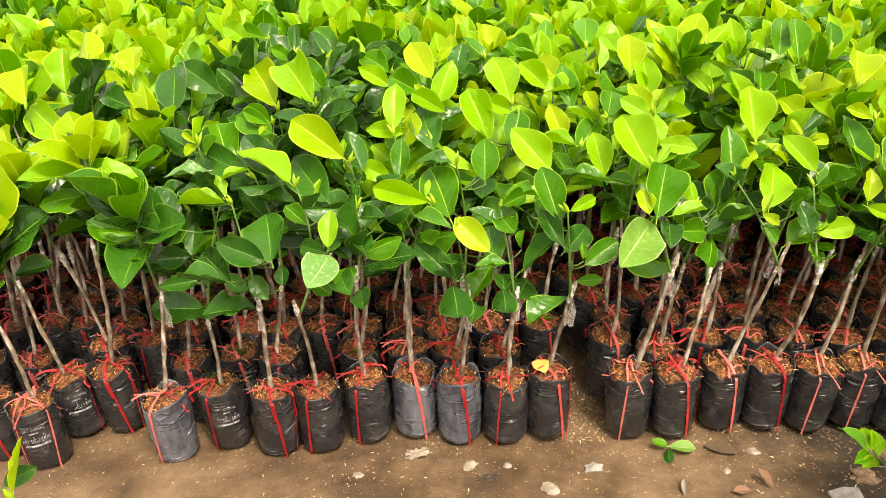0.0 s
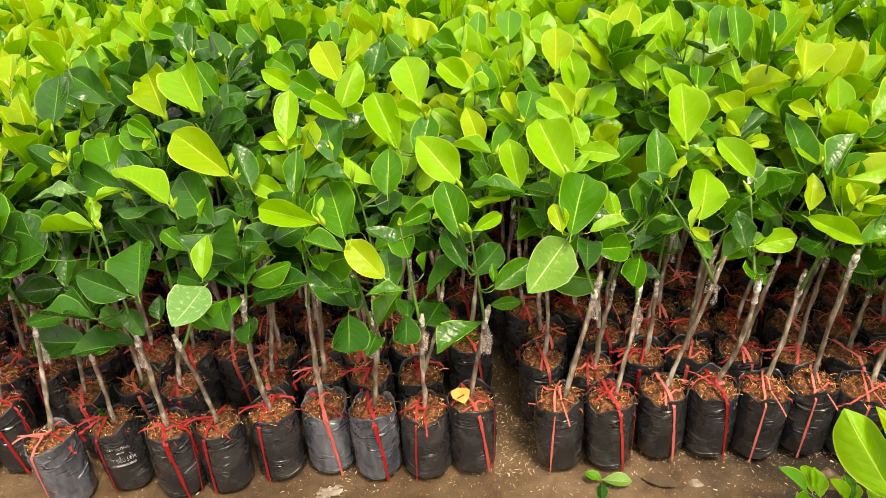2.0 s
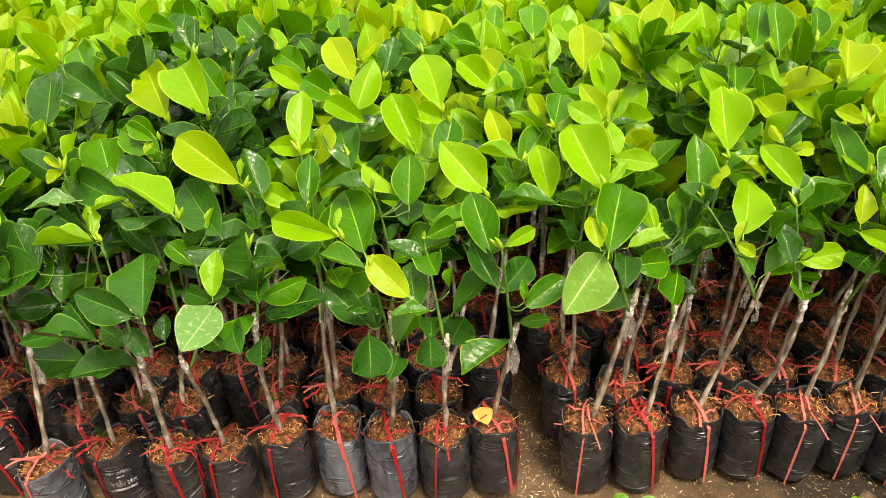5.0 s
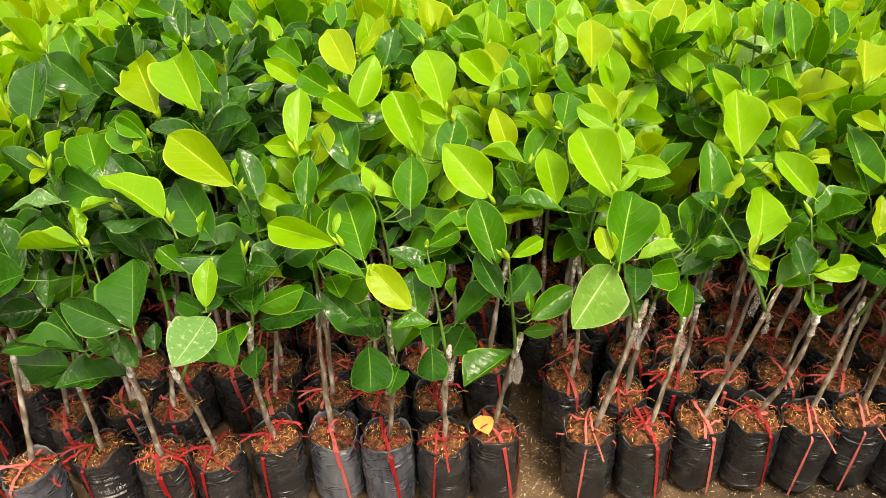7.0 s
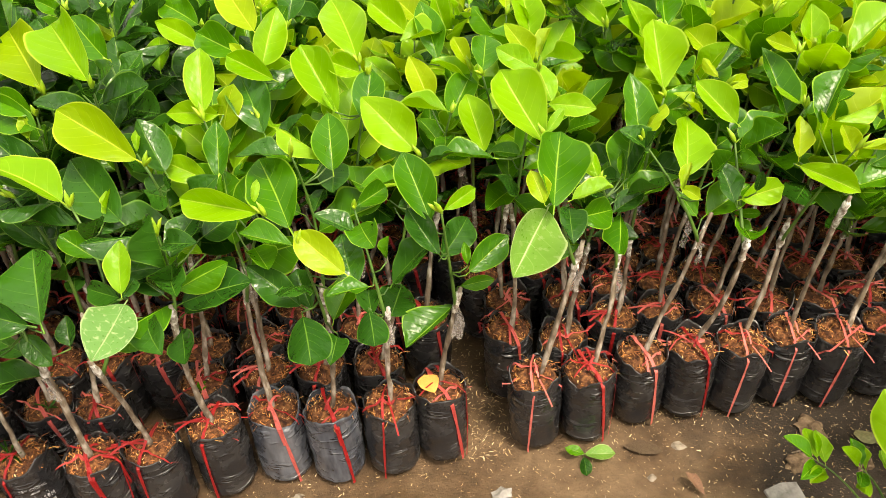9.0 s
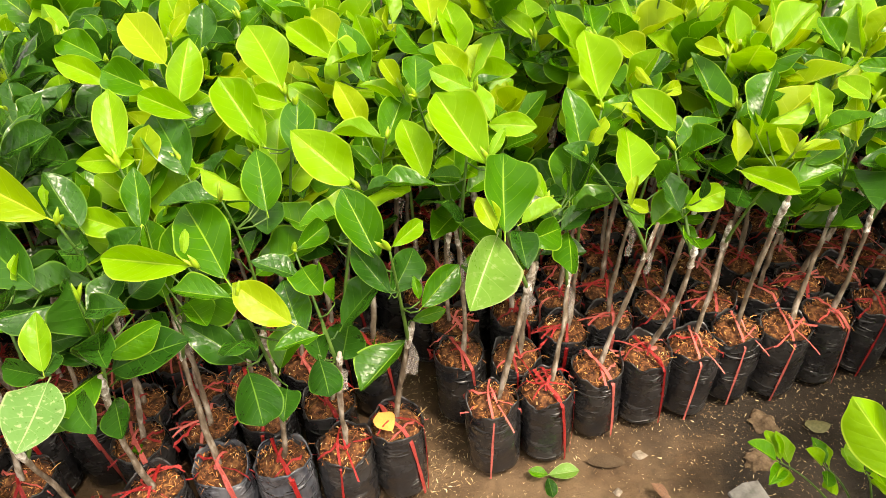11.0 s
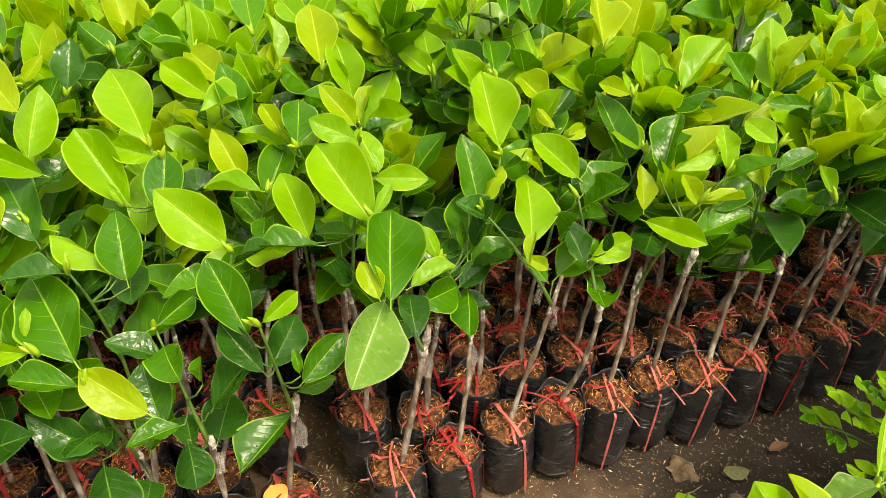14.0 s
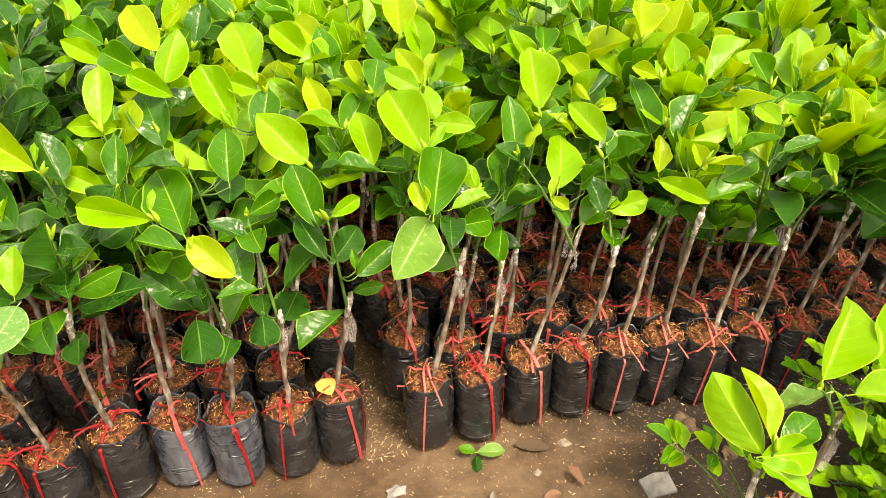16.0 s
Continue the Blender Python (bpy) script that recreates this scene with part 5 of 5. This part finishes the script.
def litter_heap(x, y, r, seed):
    """Trodden clump of rotten leaves and crumbs, torn at the edge, lying on the soil."""
    rng = random.Random(seed)
    pieces = []
    for _ in range(140):
        a, d = rng.uniform(0, 6.28), r * rng.random() ** 0.6
        px, py = d * math.cos(a) * 1.2, d * math.sin(a) * 0.8
        n = rng.choice((5, 6, 7))
        s = rng.uniform(0.0015, 0.006)
        tilt = (rng.uniform(-0.35, 0.35), rng.uniform(-0.35, 0.35))
        z0 = 0.002 + 0.010 * (1 - d / r) * rng.random() + s * 0.35
        ring = []
        for k in range(n):
            b = 6.28 * k / n
            q = s * rng.uniform(0.5, 1.25)
            ring.append(Vector((px + q * math.cos(b), py + q * math.sin(b) * 0.8, z0 + q * (tilt[0] * math.cos(b) + tilt[1] * math.sin(b)))))
        ring.append(Vector((px, py, z0 + s * rng.uniform(-0.2, 0.3))))
        pieces.append((ring, [(k, (k + 1) % n, n) for k in range(n)]))
    ob = new("leaf_litter", mesh_from("litter", *joined(*pieces), [clod_mat], smooth=False))
    ob.matrix_world = pose(x, y, ground_height(x, y), 0, 0, rng.uniform(0, 360))
    return tagged(ob, "dark crumbly clump of rotten leaves on the soil", "leaf litter")


litter_heap(-0.33, -0.165, 0.02, 300)


def flat_clod(x, y, rx, ry, turn):
    """A trodden cake of dried mud, cracked and uneven, lying on the soil."""
    rng = random.Random(int(900 * x))
    me = lump(rng, rx, ry, 0.011, 0.55, 3)
    for v in me.vertices:
        v.co.z += 0.004 * noise.noise(v.co * 120) - 0.003 * abs(noise.noise(v.co * 60))
    me.materials.append(mud_mat)
    ob = new("mud_clod", me)
    ob.matrix_world = pose(x, y, ground_height(x, y) + 0.002, 0, 0, turn)
    return tagged(ob, "flat cracked brown cake of mud on the soil", "clod")


mud_mat, n_, l_, p_ = node_material("dried_mud", 0.9, spec=0.25)
l_.new(ramp_node(n_, l_, noise_node(n_, l_, 70.0, 6.0).outputs["Fac"], [(0.3, (0.05, 0.032, 0.018)), (0.55, (0.125, 0.085, 0.052)), (0.75, (0.20, 0.145, 0.095))]).outputs[0], p_.inputs["Base Color"])
bump_node(n_, l_, p_, noise_node(n_, l_, 130.0, 5.0).outputs["Fac"], 0.8, 0.004)
flat_clod(0.592, -0.036, 0.026, 0.036, 15)
flat_clod(0.518, -0.132, 0.032, 0.026, 40)
flat_clod(0.640, -0.150, 0.022, 0.017, 80)
twig = new("dry_twig", mesh_from("twig", *tube([(0, 0, 0), (0.03, 0.002, 0.003), (0.06, 0.003, 0.001), (0.086, 0.010, 0.003)], [0.0016, 0.0015, 0.0013, 0.0008], 6), [bark_mat]))
twig.location = (0.519, -0.097, ground_height(0.55, -0.095) + 0.003)
tagged(twig, "thin dry brown twig lying on the soil", "twig")


def broken_slab(x, y, turn):
    vs = [(-0.032, -0.024), (0.030, -0.028), (0.034, 0.018), (0.006, 0.026), (-0.030, 0.022)]
    top = [(a, b, 0.005 + 0.002 * a / 0.03) for a, b in vs]
    low = [(a * 1.04, b * 1.04, -0.006) for a, b in vs]
    fs = [tuple(range(5)), tuple(range(9, 4, -1))] + [(k, k + 5, (k + 1) % 5 + 5, (k + 1) % 5) for k in range(5)]
    ob = new("concrete_fragment", mesh_from("slab", top + low, fs, [stone_mat], smooth=False))
    ob.matrix_world = pose(x, y, ground_height(x, y) + 0.002, 2, -3, turn)
    return tagged(ob, "flat grey concrete fragment lying on the soil", "rubble")


broken_slab(0.449, -0.205, 8)


def crumpled_scrap(x, y, turn):
    """A torn, crumpled piece of pale film trodden into the earth."""
    rng = random.Random(9)
    n = 8
    vs = [((i / n - 0.5) * 0.055 * (1 + 0.2 * rng.uniform(-1, 1)), (j / n - 0.5) * 0.032 * (1 + 0.3 * rng.uniform(-1, 1)), 0.004 + 0.012 * abs(noise.noise((i * 0.9, j * 0.9, 3)))) for j in range(n + 1) for i in range(n + 1)]
    fs = [(j * 9 + i, j * 9 + i + 1, j * 9 + i + 10, j * 9 + i + 9) for j in range(n) for i in range(n) if not (i in (0, 7) and rng.random() < 0.5)]
    ob = new("plastic_scrap", mesh_from("scrap", vs, fs, [pale_mat], smooth=False))
    ob.matrix_world = pose(x, y, ground_height(x, y) + 0.001, 0, 0, turn)
    return tagged(ob, "crumpled pale scrap of film trodden into soil", "scrap")


crumpled_scrap(-0.510, -0.085, 10)


def loose_leaf(name, x, y, z, head, tilt, roll, length, width, mat_or_age, shape, label):
    v, f, uv = BLADES[shape]
    me = leaf_mesh(shape, mat_or_age) if isinstance(mat_or_age, int) else mesh_from("dead_blade", v, f, [mat_or_age], uv)
    ob = new(name, me)
    ob.matrix_world = pose(x, y, z, 0, 0, head) @ pose(0, 0, 0, tilt, roll, 0) @ Matrix.Diagonal((width, length, length * 0.4, 1))
    return tagged(ob, label, "leaf")


gz = ground_height(0.11, -0.05)
loose_leaf("fallen_leaf", 0.098, -0.052, gz + 0.016, -98, 4, 8, 0.062, 0.034, 4, 2, "pale green fallen leaf lying on the earth")
loose_leaf("fallen_leaf", 0.096, -0.050, gz + 0.016, 65, 6, -10, 0.040, 0.024, 1, 3, "green fallen leaf lying on the earth")
loose_leaf("fallen_leaf", 0.094, -0.058, gz + 0.014, 172, -8, 20, 0.042, 0.026, 0, 4, "dark green fallen leaf lying on the earth")
loose_leaf("withered_leaf", -0.200, -0.006, BAG_H + 0.027, 20, 4, 0, 0.050, 0.042, orange_mat, 5, "withered orange leaf lying on the mulch of a bag")
loose_leaf("dry_leaf", 0.296, -0.188, ground_height(0.29, -0.18) + 0.012, 20, 5, 10, 0.055, 0.022, dry_mat, 1, "curled brown dry leaf lying on the earth")
loose_leaf("dry_leaf", 0.245, -0.197, ground_height(0.24, -0.19) + 0.010, 100, 5, -10, 0.040, 0.022, dry_mat, 6, "curled brown dry leaf lying on the earth")
loose_leaf("dry_leaf", 0.109, -0.165, ground_height(0.11, -0.17) + 0.008, 170, 4, 5, 0.050, 0.015, pale_mat, 7, "bleached narrow dry leaf lying on the earth")
loose_leaf("dry_leaf", 0.185, -0.035, ground_height(0.18, -0.03) + 0.010, 250, 4, 15, 0.080, 0.030, mud_mat, 8, "flat brown dry leaf lying beside the bags")
loose_leaf("dry_leaf", 0.830, -0.055, ground_height(0.80, -0.05) + 0.012, 100, 6, 15, 0.055, 0.026, dry_mat, 3, "curled brown dry leaf lying on dark soil")
loose_leaf("dry_leaf", 0.712, -0.088, ground_height(0.69, -0.08) + 0.010, 80, 4, 8, 0.056, 0.040, faded_mat, 4, "faded grey-green dry leaf lying on dark soil")


def husk_scatter():
    """Pale rice husks and crumbs strewn over the earth, thickest along the bags."""
    rng = random.Random(77)
    pieces = []
    for _ in range(900):
        x, y = rng.uniform(-0.18, -0.04), rng.uniform(-0.02, 0.42)
        pieces.append(flake(rng, (x, y, ground_height(x, y) + 0.002), rng.uniform(0.0015, 0.006), 0.3))
    while len(pieces) < 9900:
        x, y = rng.uniform(-1.6, 1.15), -0.42 * rng.random() ** 1.9 + 0.05
        thick = 0.35 + 0.65 * max(0, noise.noise((x * 4, y * 6, 2)) + 0.35) + (0.5 if x > 0.1 else 0)
        if rng.random() < thick * (1.2 - abs(y) * 2):
            pieces.append(flake(rng, (x, y, ground_height(x, y) + 0.002), rng.choice((0.0012, 0.0016, 0.0024, 0.0036)) * rng.uniform(0.7, 1.3), 0.25))
    return mesh_from("husks", *joined(*pieces), [chip_ground_mat], smooth=False)


chip_ground_mat, n_, l_, p_ = node_material("strewn_husk", 0.7)
l_.new(ramp_node(n_, l_, n_.new("ShaderNodeNewGeometry").outputs["Random Per Island"], [(0.0, (0.05, 0.03, 0.018)), (0.45, (0.20, 0.12, 0.06)), (0.7, (0.48, 0.34, 0.17)), (1.0, (0.72, 0.60, 0.38))]).outputs[0], p_.inputs["Base Color"])
tagged(new("strewn_husk", husk_scatter()), "pale rice husks and crumbs strewn on the earth", "husks", kind="stuff")


# ---- small growth on the mulch of some bags ----
def sprout(x, y, blades, size, slim, age, seed, label):
    """A seedling: a few leaves spreading from one point of the mulch."""
    rng = random.Random(seed)
    base = new("seedling")
    base.location = (x, y, BAG_H + 0.004)
    part("stalk", mesh_from("stalk", *tube([(0, 0, 0), (0.001, 0, 0.010), (0.002, 0.001, 0.018)], [0.0012, 0.001, 0.0006], 5), [shoot_mat]), base)
    for k in range(blades):
        a = 2.4 * k + rng.uniform(-0.4, 0.4)
        lift = rng.uniform(0.15, 0.7)
        way = Vector((math.cos(a), math.sin(a), lift))
        s = size * rng.uniform(0.7, 1.15)
        part("leaf", leaf_mesh(rng.randrange(14), age), base, leaf_pose(Vector((0.002, 0, 0.012)), way, Vector((0, 0, 1)) - way * 0.3, s, s * slim))
    return tagged(base, label, "seedling")


sprout(-0.672, 0.085, 6, 0.016, 0.6, 1, 1, "tiny round-leaved green seedling in the mulch of a bag")
sprout(-0.203, 0.222, 9, 0.038, 0.07, 1, 2, "thin tuft of grass growing in the mulch")
sprout(-1.010, -0.035, 7, 0.042, 0.09, 0, 3, "tuft of grass blades growing in the mulch")
sprout(-0.975, 0.075, 5, 0.030, 0.12, 0, 4, "thin tuft of grass growing in the mulch")


# ---- weeds with feathered leaves on the near side of the path ----
def feathered_weed(x, y, fronds, label):
    base = new("weed")
    base.location = (x, y, ground_height(x, y) - 0.004)
    for k, (tx, ty, tz, pairs, size) in enumerate(fronds):
        rng = random.Random(60 + k)
        foot, end = Vector((0.008 * k - 0.02, 0.006 * k, 0)), Vector((tx - x, ty - y, tz))
        knee = foot.lerp(end, 0.55) + Vector((0, 0, 0.06))
        line = [(1 - t) ** 2 * foot + 2 * t * (1 - t) * knee + t * t * end for t in (q / 12 for q in range(13))]
        part("stalk", mesh_from("stalk", *tube(line, [0.0032 - 0.0021 * q / 12 for q in range(13)], 6), [shoot_mat]), base, None, "thin green stalk")
        along = (line[-1] - line[-4]).normalized()
        across = along.cross(Vector((0, 0, 1))).normalized()
        spots_ = [(line[-1], along, 1.0)]
        for q in range(pairs):
            p = line[max(0, 12 - int(1.3 * q))].lerp(line[max(0, 11 - int(1.3 * q))], 0.4)
            for s in (-1, 1):
                spots_.append((p, (along * 0.55 + across * s + Vector((0, 0, rng.uniform(-0.25, 0.15)))).normalized(), rng.uniform(0.8, 1.0)))
        for p, way, f in spots_:
            m = leaf_pose(p + way * 0.008, way, Vector((rng.uniform(-0.3, 0.3), -0.35 + rng.uniform(-0.2, 0.2), 1)), size * f, size * f * 0.5)
            part("leaflet", leaf_mesh(rng.randrange(14), rng.choice((1, 2, 2))), base, m)
    return tagged(base, label, "weed")


feathered_weed(0.60, -0.36, [(0.425, -0.270, 0.205, 2, 0.060), (0.470, -0.315, 0.235, 2, 0.052), (0.500, -0.360, 0.270, 2, 0.052)], "low green weed with feathered leaves growing from bare soil")


def bush(x, y, count, reach, high, seed):
    """The tips of a dense tuft: fronds spread on all sides."""
    rng = random.Random(seed)
    out = []
    for k in range(count):
        a, d = 2.4 * k, reach * math.sqrt((k + 0.5) / count)
        out.append((x + d * math.cos(a), y + d * math.sin(a), high * (1 - 0.45 * (d / reach) ** 2) * rng.uniform(0.85, 1.1), rng.choice((5, 6, 7)), rng.uniform(0.040, 0.056)))
    return out


feathered_weed(0.92, -0.33, bush(0.86, -0.33, 12, 0.13, 0.33, 5), "bushy green weed with feathered leaves beside the path")
feathered_weed(1.00, -0.38, bush(0.98, -0.36, 13, 0.14, 0.36, 6), "dense bushy green weed with feathered leaves beside the path")
feathered_weed(0.84, -0.50, bush(0.81, -0.48, 12, 0.13, 0.37, 7), "bushy green weed with feathered leaves beside the path")
# three tall weeds out of view, added to shade the bed's right end
feathered_weed(1.12, -0.24, bush(1.12, -0.22, 30, 0.24, 1.08, 8), "unseen tall green weed with feathered leaves, added to shade the bed")
feathered_weed(1.48, -0.20, bush(1.48, -0.20, 28, 0.26, 1.00, 9), "unseen tall green weed with feathered leaves, added to shade the bed")
feathered_weed(1.30, -0.62, bush(1.30, -0.62, 26, 0.26, 0.95, 10), "unseen tall green weed with feathered leaves, added for shade beside the path")
feathered_weed(0.98, -0.28, [(0.698, -0.225, 0.345, 3, 0.040), (0.720, -0.245, 0.385, 3, 0.038), (0.720, -0.272, 0.425, 3, 0.038), (0.765, -0.255, 0.365, 3, 0.040), (0.685, -0.212, 0.285, 3, 0.044),
                             (0.780, -0.300, 0.430, 3, 0.038), (0.750, -0.215, 0.300, 3, 0.040), (0.820, -0.270, 0.400, 3, 0.040), (0.790, -0.230, 0.250, 3, 0.040)], "green weed with small paired leaves on the dark soil")
feathered_weed(0.82, -0.41, bush(0.77, -0.40, 13, 0.10, 0.28, 11), "bushy green weed with feathered leaves beside a sapling")
